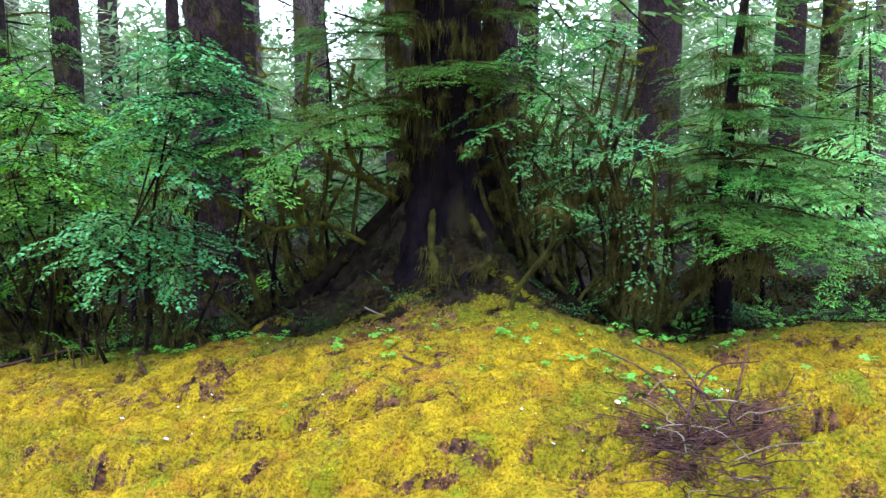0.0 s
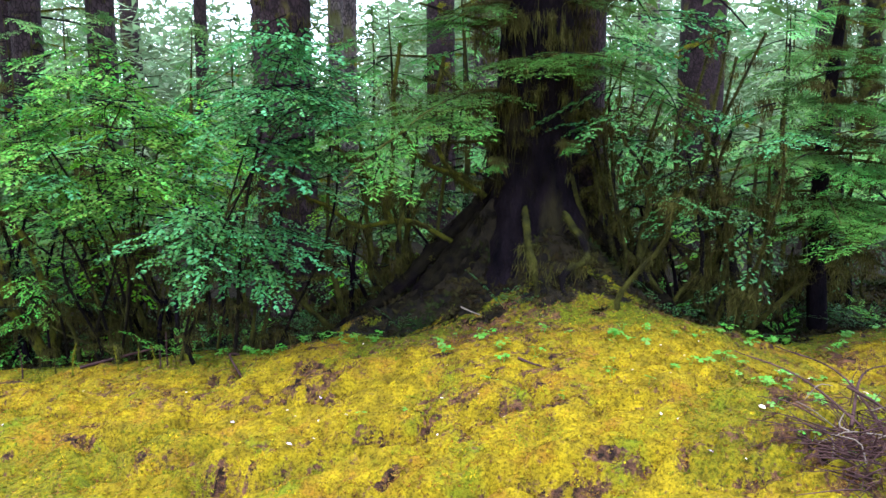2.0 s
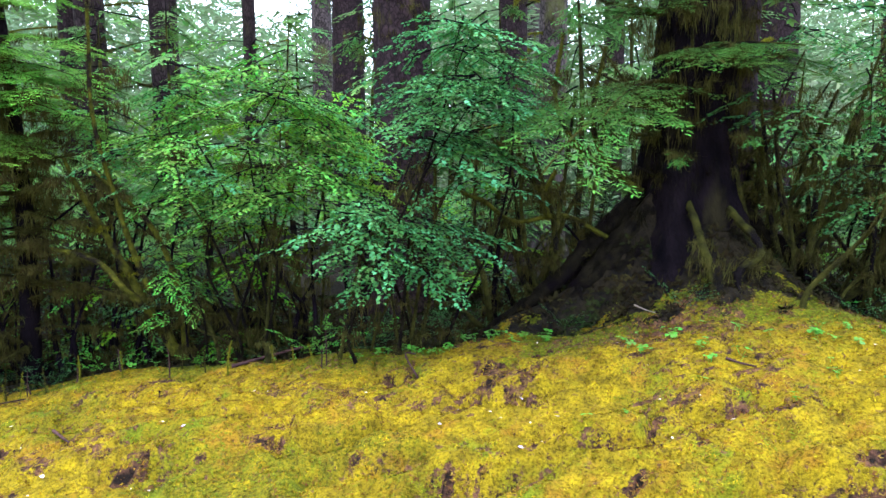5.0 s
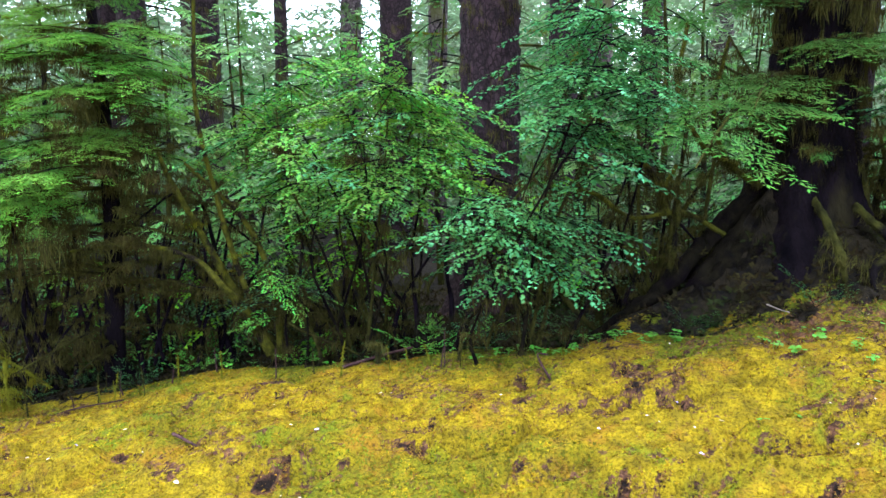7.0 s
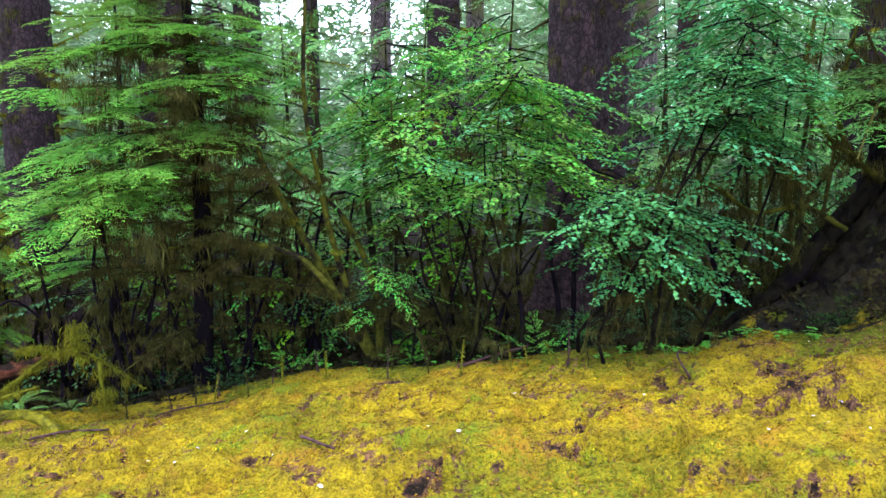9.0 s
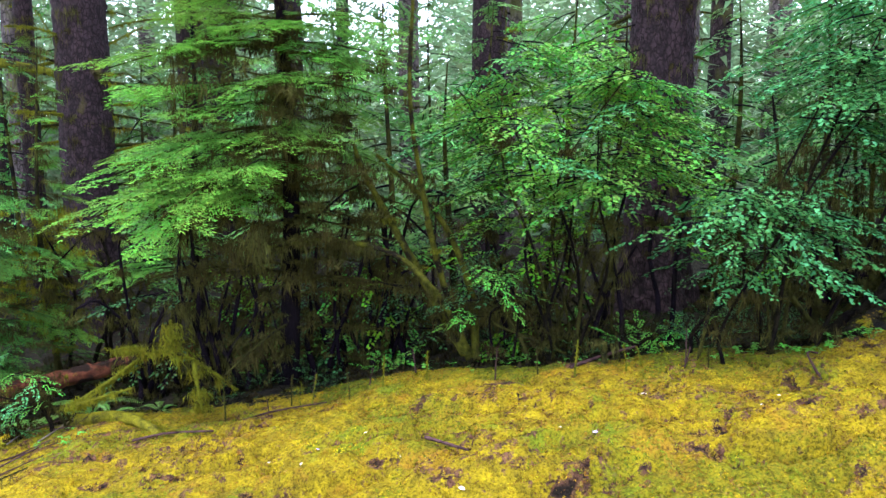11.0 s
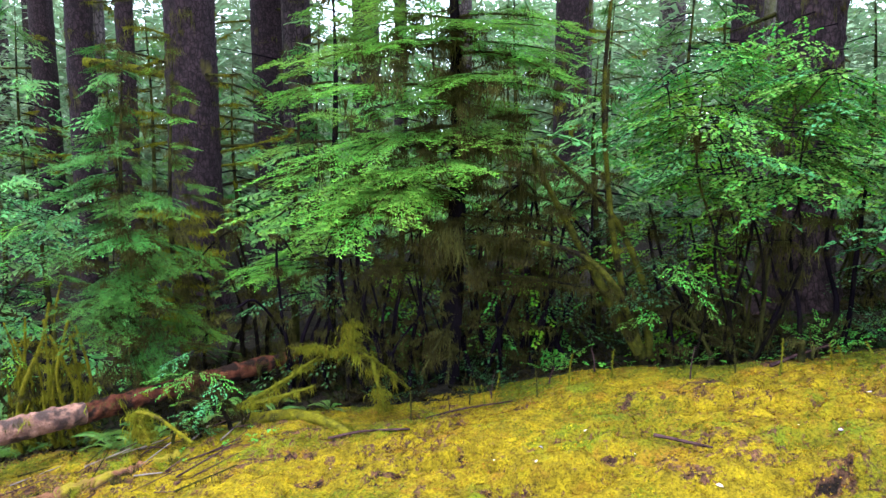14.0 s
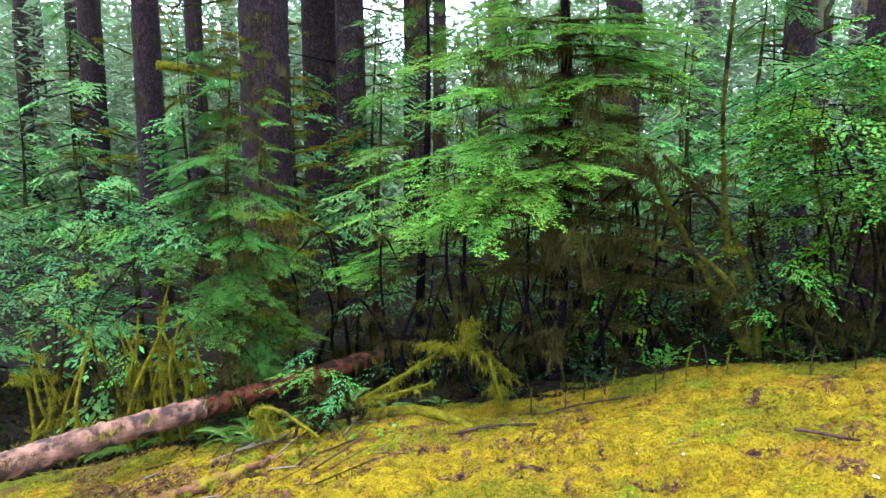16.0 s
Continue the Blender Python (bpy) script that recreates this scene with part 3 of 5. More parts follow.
# ---------------------------------------------------------------- plant pieces that many things share
def bough_mesh(name, mat, wood, seed, sag=0.30, fine=True, spread=0.42, sprays=10):
    """A hemlock bough, 1 long along x: a limb with flat side sprays, each of small drooping feathers of needled shoots."""
    r = np.random.default_rng(seed)
    b = Build()
    bend = r.uniform(-0.18, 0.18)
    line = lambda t: np.array([t, bend * t * t, 0.14 * t - sag * t ** 2])
    tube(b, [line(t) for t in np.linspace(0, 0.95, 10)], [0.012, 0.003], 5, 1)
    V, F, T = [], [], []

    def quad(p, q, w, t):
        d = q - p
        side = np.cross(d, [r.normal(0, 0.18), r.normal(0, 0.18), 1.0])
        side *= w / (np.linalg.norm(side) + 1e-9)
        m = p + d * 0.45
        c = len(V)
        V.extend([p, m - side, q, m + side])
        F.append([c, c + 1, c + 2, c + 3])
        T.extend([t * 0.4, t * 0.7, t, t * 0.7])

    def feather(p, a, ln, t, dip):
        d = np.array([math.cos(a), math.sin(a), 0])
        at = lambda u: p + d * ln * u + np.array([0, 0, -dip * ln * u * u])
        if not fine:
            quad(p, at(1.0), 0.12 * ln + 0.006, t)
            return
        n = max(2, int(ln / 0.018))
        for k in range(n):
            u = (k + 0.5) / n
            for sg in (-1, 1):
                if r.random() < 0.06:
                    continue
                a2 = a + sg * math.radians(r.uniform(35, 62))
                l2 = (0.040 * (1 - 0.5 * u) + 0.006) * r.uniform(0.6, 1.25)
                q = at(u)
                quad(q, q + np.array([math.cos(a2), math.sin(a2), r.uniform(-0.4, 0.0)]) * l2, r.uniform(0.0030, 0.0046), min(1, 0.2 * t + 0.8 * t * u))
        quad(at(0.9), at(1.0) + d * 0.02, 0.005, t)

    def spray(p, a, ln, t0):
        d = np.array([math.cos(a), math.sin(a), 0])
        dip, curl = r.uniform(0.05, 0.28), r.uniform(-0.25, 0.25)
        at = lambda u: p + (turn_z(curl * u) @ d) * ln * u + np.array([0, 0, -dip * ln * u * u])
        n = max(4, int(ln / (0.034 if fine else 0.05)))
        for k in range(n):
            u = (k + r.uniform(0, 0.8)) / n
            for sg in (-1, 1):
                if r.random() < 0.10:
                    continue
                fl = (0.30 * ln * (1.05 - u) + 0.025) * r.uniform(0.45, 1.3)
                feather(at(u), a + curl * u + sg * math.radians(r.uniform(40, 65) - 12 * u), fl, min(1, 0.25 + 0.55 * u + 0.2 * t0), r.uniform(0.05, 0.45))
        feather(at(0.85), a + curl, 0.16 * ln + 0.03, 1.0, 0.4)

    spray(line(0.42), bend, 0.56, 0.8)
    for i in range(sprays):
        t = 0.22 + 0.68 * (i + r.uniform(-0.3, 0.3)) / sprays
        sg = 1 if i % 2 else -1
        spray(line(t) + [0, 0, r.uniform(-0.03, 0.03)], sg * math.radians(r.uniform(32, 66)), spread * (0.45 + 0.75 * math.sin(math.pi * min(1, 0.15 + t * 0.75))) * r.uniform(0.5, 1.1), t)
    b.add(V, F, 0, np.array(T))
    return b.mesh(name, [mat, wood])


LOBES = [(0.0, 0.0), (0.08, 0.42), (0.38, 0.33), (0.56, 0.50), (0.70, 0.20), (1.0, 0.0)]


def leaf_outline(kind):
    if kind == "maple":
        up = LOBES
    else:
        up = [(0, 0), (0.25, 0.28), (0.65, 0.28), (1.0, 0)]
    return np.array(up + [(x, -y) for x, y in up[-2:0:-1]], float)


def branch_mesh(name, mat, wood, seed, twigs=6, leaves=24, size=0.031, kind="maple", length=0.62, droop=0.25):
    """A leafy branch along x: twigs to both sides, leaves in pairs, nearly level, hanging a little at their tips."""
    r = np.random.default_rng(seed)
    b = Build()
    bend = r.uniform(-0.2, 0.2)
    main = lambda t: np.array([t * length, bend * t * t * length, (0.10 * t - droop * t * t) * length])
    tube(b, [main(t) for t in np.linspace(0, 1, 6)], [0.006, 0.0015], 5, 1)
    base = leaf_outline(kind)
    n = len(base)
    h = n // 2
    upper, lower = [list(range(h + 1))], [[0] + list(range(h, n))]

    def leaf(q, a):
        s = size * r.uniform(0.55, 1.25)
        flat = np.array([[x, y, 0.12 * abs(y) - 0.22 * x * x] for x, y in base]) * s
        pitch, roll = r.normal(-0.14, 0.16), r.normal(0, 0.16)
        cp, sp, cr, sr = math.cos(pitch), math.sin(pitch), math.cos(roll), math.sin(roll)
        m = turn_z(a) @ np.array([[cp, 0, -sp], [0, 1, 0], [sp, 0, cp]]) @ np.array([[1, 0, 0], [0, cr, -sr], [0, sr, cr]])
        v = flat @ m.T + q
        b.add(v, upper, 0)
        b.add(v, lower, 0)

    for k in range(twigs):
        t0 = 0.2 + 0.8 * k / (twigs - 1)
        a0 = bend + (0 if k == twigs - 1 else (1 if k % 2 else -1) * math.radians(r.uniform(28, 62)))
        ln = r.uniform(0.16, 0.30)
        p0, d0 = main(t0), np.array([math.cos(a0), math.sin(a0), 0])
        line = lambda t: p0 + d0 * ln * t + np.array([0, 0, (0.1 * t - 0.35 * t * t) * ln])
        tube(b, [line(t) for t in np.linspace(0, 1, 4)], [0.0028, 0.001], 4, 1)
        for i in range(leaves):
            t = 0.1 + 0.95 * (i // 2) / (leaves / 2)
            a = a0 + (math.radians(r.uniform(25, 85)) * (1 if i % 2 else -1) if i < leaves - 1 else r.uniform(-0.3, 0.3))
            st = r.uniform(0.008, 0.03)
            leaf(line(min(t, 1)) + np.array([math.cos(a), math.sin(a), r.uniform(-0.4, 0.4)]) * st, a)
    return b.mesh(name, [mat, wood])


def hang_mesh(name, mat, seed, strands=90, width=0.26, length=0.22):
    """A ragged beard of moss on a limb that runs along x: tufts of wavy, tapering strands."""
    r = np.random.default_rng(seed)
    b = Build()
    V, F, c = [], [], 0
    tufts = [(r.uniform(-0.5, 0.5) * width, r.uniform(0.12, 1.0) ** 1.6 * 1.25, r.normal(0, 0.03)) for _ in range(9)]
    for i in range(strands):
        tx, tl, ty = tufts[i % 9]
        x, y = tx + r.normal(0, 0.03), ty + r.normal(0, 0.022)
        ln = length * tl * r.uniform(0.2, 1.0)
        w = r.uniform(0.0017, 0.0040)
        a = r.uniform(0, math.pi)
        e = np.array([math.cos(a), math.sin(a), 0]) * w
        sx, sy = (tx - x) * 0.9 + r.normal(0, 0.03), r.normal(0, 0.03)
        pts = [np.array([x + sx * u + r.normal(0, 0.009), y + sy * u + r.normal(0, 0.009), h]) for u, h in ((0, r.uniform(-0.02, 0.045)), (0.45, -0.4 * ln), (1, -ln))]
        V.extend([pts[0] - e * 0.2, pts[0] + e * 0.2, pts[1] - e * 1.2, pts[1] + e * 1.2, pts[2]])
        F.extend([[c, c + 1, c + 3], [c, c + 3, c + 2], [c + 2, c + 3, c + 4]])
        c += 5
    b.add(V, F)
    return b.mesh(name, [mat])


BOUGHS = [bough_mesh("bough", NEEDLE, MOSSY, 10 + i, (0.14, 0.24, 0.36, 0.19)[i % 4], True, (0.38, 0.46, 0.42)[i % 3]) for i in range(7)]
SPRIGS = [bough_mesh("bough", NEEDLE, MOSSY, 24 + i, 0.3, True, 0.20, 4) for i in range(3)]
def retinted(meshes, mat):
    out = []
    for me in meshes:
        c = me.copy()
        c.materials[0] = mat
        out.append(c)
    return out


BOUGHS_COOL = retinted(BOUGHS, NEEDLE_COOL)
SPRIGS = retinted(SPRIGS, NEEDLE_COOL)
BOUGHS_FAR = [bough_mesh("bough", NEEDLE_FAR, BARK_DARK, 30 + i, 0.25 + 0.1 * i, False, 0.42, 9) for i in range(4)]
SPRAYS = [branch_mesh("leafy_branch", LEAF, BARK_DARK, 50 + i) for i in range(6)]
SPRAYS_MID = retinted(SPRAYS, LEAF_MID)
SPRAYS_LIME = [branch_mesh("leafy_branch", LEAF_LIME, BARK_DARK, 60 + i) for i in range(3)]
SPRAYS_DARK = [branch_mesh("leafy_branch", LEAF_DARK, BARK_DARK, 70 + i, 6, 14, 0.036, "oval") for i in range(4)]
BEARDS = [hang_mesh("hanging_moss", HANG, 80 + i, 120, 0.32, (0.10, 0.16, 0.24, 0.13, 0.19)[i]) for i in range(5)]
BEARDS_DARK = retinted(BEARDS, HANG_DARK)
BEARDS_BRIGHT = [hang_mesh("hanging_moss", HANG_BRIGHT, 90 + i, 105, 0.24, (0.08, 0.15)[i]) for i in range(2)]


def pick(things):
    return things[int(rg.integers(len(things)))]


def thing(name, place, label, category, group=""):
    ob = new(name)
    ob.location = place
    return tagged(ob, label, category, group)


def local(ob, p):
    return np.asarray(p, float) - np.array(ob.location)


FUZZ = {MOSSY.name: (HANG, 260), MOSS_MID.name: (HANG, 420), MOSS_BRIGHT.name: (HANG_BRIGHT, 420), MOSS_GOLD.name: (HANG_BRIGHT, 420), MOSS_DARK.name: (HANG_DARK, 150)}
fur = np.random.default_rng(91)


def fuzz(b, path, radii, per_metre):
    """Short moss strands all round a limb, longer where they can hang clear of it."""
    step = np.linalg.norm(np.diff(path, axis=0), axis=1)
    m = int(step.sum() * per_metre)
    if m < 3:
        return
    i = fur.choice(len(step), m, p=step / step.sum())
    u = fur.random((m, 1))
    d = (path[i + 1] - path[i]) / (step[i][:, None] + 1e-9)
    at = path[i] * (1 - u) + path[i + 1] * u
    ring = np.cross(d, fur.normal(size=(m, 3)))
    ring /= np.linalg.norm(ring, axis=1)[:, None] + 1e-9
    r = np.interp((i + u[:, 0]) / len(step), np.linspace(0, 1, len(radii)), radii)[:, None]
    level = 1 - np.abs(d[:, 2:3])
    clump = vnoise((at + 5) * 9)[:, None]
    ln = fur.uniform(0.008, 0.026, (m, 1)) + level * fur.exponential(0.055, (m, 1)) * clump ** 2 * 2.2 * (ring[:, 2:3] < 0.2)
    way = ring * 0.7 + np.array([0, 0, -1.0]) * (0.4 + 2.0 * level * (ln > 0.03)) + fur.normal(0, 0.15, (m, 3))
    way /= np.linalg.norm(way, axis=1)[:, None]
    side = np.cross(way, fur.normal(size=(m, 3)))
    side *= fur.uniform(0.002, 0.0045, (m, 1)) / (np.linalg.norm(side, axis=1)[:, None] + 1e-9)
    root = at + ring * r * 0.9
    b.add(np.stack([root - side, root + side, root + way * ln], 1).reshape(-1, 3), np.arange(m * 3).reshape(-1, 3), 1)


def limb(owner, points, r0, r1, mat, name="limb", label="", n=10, segs=7, rough=0.006, beards=0, beard_set=None, grain=18):
    """A bent limb through world points, with moss beards under it as parts of the same thing."""
    b = Build()
    path = curve(np.array([local(owner, p) for p in points]), n)
    tube(b, path, [r0, (r0 + r1) * 0.5, r1], segs, 0, rough, grain)
    coat, dense = FUZZ.get(mat.name, (None, 0))
    if coat:
        fuzz(b, path, [r0, (r0 + r1) * 0.5, r1], dense * min(1.6, 0.5 + r0 / 0.03))
    ob = part(name, b.mesh(name, [mat, coat] if coat else [mat], True), owner, label)
    for i in range(beards):
        u = uni(0.1, 0.98) * (n - 1)
        j = min(int(u), n - 2)
        p = path[j] + (path[j + 1] - path[j]) * (u - j)
        d = path[j + 1] - path[j]
        m = Matrix.Translation(p) @ Matrix.Rotation(math.atan2(d[1], d[0]) + uni(-0.3, 0.3), 4, "Z") @ Matrix.Diagonal((uni(0.6, 1.2), uni(0.8, 1.6), uni(0.6, 1.3), 1))
        beard = pick(beard_set or BEARDS)
        if not coat or i % 3 < 2:
            part("hanging_moss", beard, owner, "", m)
    return ob


# ---------------------------------------------------------------- big trees
def conifer(name, x, y, r, height, mat, label, lean=(0, 0), segs=48, rough=0.018, grain=11, flare=0.35, stubs=8, stub_len=0.9, crown=True, group="forest trees", rows=None, mossy_stubs=False):
    """A tall tree: a rough tapering trunk with a flared foot, stubs of dead limbs and an unseen crown high up, added
    for shade.
    """
    z0 = gz(x, y) - 0.15
    ob = thing(name, (x, y, z0), label, "tree", group)
    n = rows or max(20, int(height / 0.075) if segs >= 48 else int(height / 0.25))
    s = np.linspace(0, 1, n) ** 1.7
    path = np.stack([lean[0] * s * height, lean[1] * s * height, s * height], -1)
    k = int(rg.integers(4, 7))
    ph = uni(0, 6)
    foot = lambda a, h: 1 + flare * np.exp(-h * height / 0.45) * (1.1 + 0.7 * np.cos(k * a + ph)) + 0.04 * np.cos(3 * a + ph)
    b = Build()
    tube(b, path, r * (1.05 - 0.25 * s), segs, 0, rough, grain, lambda a, h: foot(a, s[:, None]))
    part("trunk", b.mesh("trunk", [mat], True), ob)
    for i in range(stubs):
        h = uni(1.4, min(height, 6.5))
        a = uni(0, 2 * np.pi)
        ln = stub_len * uni(0.4, 1.3)
        p = np.array([x, y, z0 + h]) + np.array([lean[0] * h, lean[1] * h, 0])
        d = np.array([math.cos(a), math.sin(a), 0])
        up = uni(-0.25, 0.35)
        pts = [p + d * r * 0.7, p + d * (r + ln * 0.5) + [0, 0, up * ln * 0.5], p + d * (r + ln) + [0, 0, up * ln - uni(-0.1, 0.25) * ln]]
        limb(ob, pts, uni(0.018, 0.035), 0.006, pick([MOSSY, MOSS_BRIGHT]) if mossy_stubs else pick([BARK_DARK, MOSSY, MOSSY]), "dead_limb", "", 6, 5, 0.004,
             2 if mossy_stubs else int(rg.integers(0, 2)), BEARDS_BRIGHT if mossy_stubs else BEARDS)
    for i in range((26 if r > 0.3 else 14) if y < 18.5 else 0):
        a, hh = uni(math.pi * 1.0, math.pi * 2.0), uni(0.4, 2.2 + 0.26 * y)
        m = Matrix.Translation((math.cos(a) * r * 0.97 + lean[0] * hh, math.sin(a) * r * 0.97 + lean[1] * hh, hh)) @ Matrix.Rotation(a + math.pi / 2, 4, "Z") @ Matrix.Diagonal((uni(0.4, 1.2), 0.7, uni(0.8, 2.2), 1))
        part("hanging_moss", pick(BEARDS), ob, "", m)
    # Coarse crown out of view, added to shade the forest below.
    if crown:
        b = Build()
        m = 70
        h = rg.uniform(10, max(height, 20), m)
        a, d = rg.uniform(0, 2 * np.pi, m), rg.uniform(0.3, 1, m) * 3.6
        c = np.stack([np.cos(a) * d, np.sin(a) * d, h - 0.35 * d], -1) + np.stack([lean[0] * h, lean[1] * h, 0 * h], -1)
        out = np.stack([np.cos(a), np.sin(a), -0.4 + 0 * a], -1)
        side = np.stack([-np.sin(a), np.cos(a), rg.uniform(-0.3, 0.3, m)], -1)
        sz = rg.uniform(0.4, 0.9, (m, 1))
        v = np.stack([c - out * sz, c - side * sz * 0.45, c + out * sz, c + side * sz * 0.45], 1).reshape(-1, 3)
        b.add(v, np.arange(m * 4).reshape(-1, 4))
        part("crown", b.mesh("crown", [CANOPY]), ob, "unseen dark green crown added high overhead for shade")
    return ob


conifer("spruce_tree", -2.78, 8.75, 0.335, 16, BARK, "thick spruce trunk with purple-brown scaly bark", (-0.012, 0.0), 84, 0.042, 15, 0.5, 6, 0.7)
left_spruce = conifer("spruce_tree", -10.95, 11.75, 0.39, 16, BARK, "thick spruce trunk with reddish scaly bark and mossy stubs", (0.0, 0.0), 64, 0.036, 14, 0.4, 24, 1.1, mossy_stubs=True)
limb(left_spruce, [(-11.15, 11.75, 2.66), (-11.6, 11.85, 2.72), (-12.2, 12.0, 2.84), (-12.85, 12.15, 2.93)], 0.055, 0.075, MOSS_BRIGHT, "mossy_limb", "thick limb wrapped in bright moss", 16, 10, 0.02, 9, BEARDS_BRIGHT, 14)
conifer("spruce_tree", 0.60, 7.35, 0.19, 15, BARK, "slim purple-brown trunk beside the stilt-rooted tree", (0.0, 0.0), 36, 0.012, 14, 0.4, 4, 0.5, rows=160)
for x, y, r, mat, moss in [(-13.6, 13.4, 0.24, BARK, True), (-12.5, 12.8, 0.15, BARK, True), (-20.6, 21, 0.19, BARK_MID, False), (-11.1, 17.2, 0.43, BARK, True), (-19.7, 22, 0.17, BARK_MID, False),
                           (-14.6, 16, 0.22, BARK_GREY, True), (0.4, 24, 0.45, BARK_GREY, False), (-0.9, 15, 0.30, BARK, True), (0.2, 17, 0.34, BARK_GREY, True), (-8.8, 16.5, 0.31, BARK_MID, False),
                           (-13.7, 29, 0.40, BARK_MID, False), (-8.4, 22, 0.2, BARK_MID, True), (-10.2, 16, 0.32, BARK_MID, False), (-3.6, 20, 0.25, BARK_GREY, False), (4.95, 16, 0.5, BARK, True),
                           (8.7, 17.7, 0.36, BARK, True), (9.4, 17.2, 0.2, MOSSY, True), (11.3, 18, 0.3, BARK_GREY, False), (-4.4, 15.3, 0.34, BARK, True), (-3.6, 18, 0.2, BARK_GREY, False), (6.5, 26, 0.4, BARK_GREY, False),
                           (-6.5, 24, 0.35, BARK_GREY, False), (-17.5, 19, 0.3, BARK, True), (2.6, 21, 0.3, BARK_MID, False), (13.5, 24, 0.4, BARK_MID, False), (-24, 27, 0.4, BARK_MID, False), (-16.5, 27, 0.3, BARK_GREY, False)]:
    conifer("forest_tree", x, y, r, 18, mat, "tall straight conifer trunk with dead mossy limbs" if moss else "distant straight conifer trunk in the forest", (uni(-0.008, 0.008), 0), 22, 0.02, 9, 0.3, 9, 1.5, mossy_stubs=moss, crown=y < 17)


def bough(owner, p, e, kinds, beards=1):
    """A needled bough from p to its tip e, with beards of moss under its bare inner half."""
    p, e = np.asarray(p, float), np.asarray(e, float)
    d = e - p
    ob = part("bough", pick(kinds), owner, "", aim(p, e, uni(-0.12, 0.12)))
    for i in range(beards):
        q = p + d * uni(0.08, 0.55)
        part("hanging_moss", pick(BEARDS), owner, "", Matrix.Translation(q + [0, 0, 0.02]) @ Matrix.Rotation(math.atan2(d[1], d[0]), 4, "Z") @ Matrix.Diagonal((uni(0.7, 1.5), 1.3, uni(0.7, 1.3), 1)))
    return ob


# ---------------------------------------------------------------- the stilt-rooted tree in the middle
def stilt_tree():
    x, y = 0.0, 7.0
    ob = thing("stilt_rooted_tree", (x, y, 0.2), "old dark conifer standing on spreading mossy stilt roots", "tree")
    b = Build()
    n = 170
    s = np.linspace(0, 1, n) ** 1.6
    path = np.stack([0.10 * np.sin(s * 2), 0 * s, -0.5 + s * 14], -1)
    foot = lambda a, h: 1 + 1.2 * np.exp(-np.clip(h * 14 - 0.6, 0, None) / 0.75) * (1 + 0.35 * np.cos(5 * a + 0.8)) + 0.05 * np.cos(3 * a)
    tube(b, path, 0.38 - 0.13 * s ** 0.6, 64, 0, 0.03, 12, lambda a, h: foot(a, s[:, None]))
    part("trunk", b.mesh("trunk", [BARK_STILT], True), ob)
    # Most roots use materials with shade in their colour.
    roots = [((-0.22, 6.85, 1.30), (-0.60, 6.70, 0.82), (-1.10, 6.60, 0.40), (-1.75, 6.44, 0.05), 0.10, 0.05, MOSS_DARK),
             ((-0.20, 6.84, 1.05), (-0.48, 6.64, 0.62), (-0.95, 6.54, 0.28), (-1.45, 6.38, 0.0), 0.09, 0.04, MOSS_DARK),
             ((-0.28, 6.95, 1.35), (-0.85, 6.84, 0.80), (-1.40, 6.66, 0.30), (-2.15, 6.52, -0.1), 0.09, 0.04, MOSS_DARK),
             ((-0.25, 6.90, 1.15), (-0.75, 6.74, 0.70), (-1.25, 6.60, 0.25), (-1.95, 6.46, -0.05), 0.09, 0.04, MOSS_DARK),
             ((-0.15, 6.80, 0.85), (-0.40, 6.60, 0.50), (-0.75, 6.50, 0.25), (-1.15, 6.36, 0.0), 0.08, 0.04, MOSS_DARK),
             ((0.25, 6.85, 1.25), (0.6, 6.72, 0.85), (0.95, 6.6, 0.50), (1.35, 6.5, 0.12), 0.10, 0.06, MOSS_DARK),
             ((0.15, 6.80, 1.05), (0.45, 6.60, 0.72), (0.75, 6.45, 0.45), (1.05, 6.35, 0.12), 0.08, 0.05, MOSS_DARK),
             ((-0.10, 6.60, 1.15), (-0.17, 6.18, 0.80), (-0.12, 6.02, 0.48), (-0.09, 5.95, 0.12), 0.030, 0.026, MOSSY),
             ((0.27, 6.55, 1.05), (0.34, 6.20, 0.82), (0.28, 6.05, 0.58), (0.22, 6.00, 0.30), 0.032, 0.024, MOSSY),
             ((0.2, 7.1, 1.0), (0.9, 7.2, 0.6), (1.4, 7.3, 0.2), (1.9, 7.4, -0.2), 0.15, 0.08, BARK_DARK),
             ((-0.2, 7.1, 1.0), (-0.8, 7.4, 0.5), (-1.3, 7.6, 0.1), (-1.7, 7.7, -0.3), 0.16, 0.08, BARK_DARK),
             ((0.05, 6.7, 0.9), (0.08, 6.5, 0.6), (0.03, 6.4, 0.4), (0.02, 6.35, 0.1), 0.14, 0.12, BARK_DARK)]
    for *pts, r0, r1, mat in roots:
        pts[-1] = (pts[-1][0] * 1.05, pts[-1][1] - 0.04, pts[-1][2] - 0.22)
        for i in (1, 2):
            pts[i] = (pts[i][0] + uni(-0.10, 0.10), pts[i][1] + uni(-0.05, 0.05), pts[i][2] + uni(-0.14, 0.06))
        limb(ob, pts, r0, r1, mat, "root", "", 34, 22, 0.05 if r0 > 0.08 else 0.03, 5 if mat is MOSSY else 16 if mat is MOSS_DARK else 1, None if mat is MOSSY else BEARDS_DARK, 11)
        # Added near-black strands that fill the shade under the roots.
        for i in range(5 if pts[-1][0] < -0.6 else 1):
            u = uni(0.1, 0.9)
            j = min(int(u * 3), 2)
            p = np.array(pts[j]) + (np.array(pts[j + 1]) - pts[j]) * (u * 3 - j)
            q = p + [uni(-0.35, 0.1), uni(-0.15, 0.12), 0]
            q[2] = gz(q[0], q[1]) - 0.05
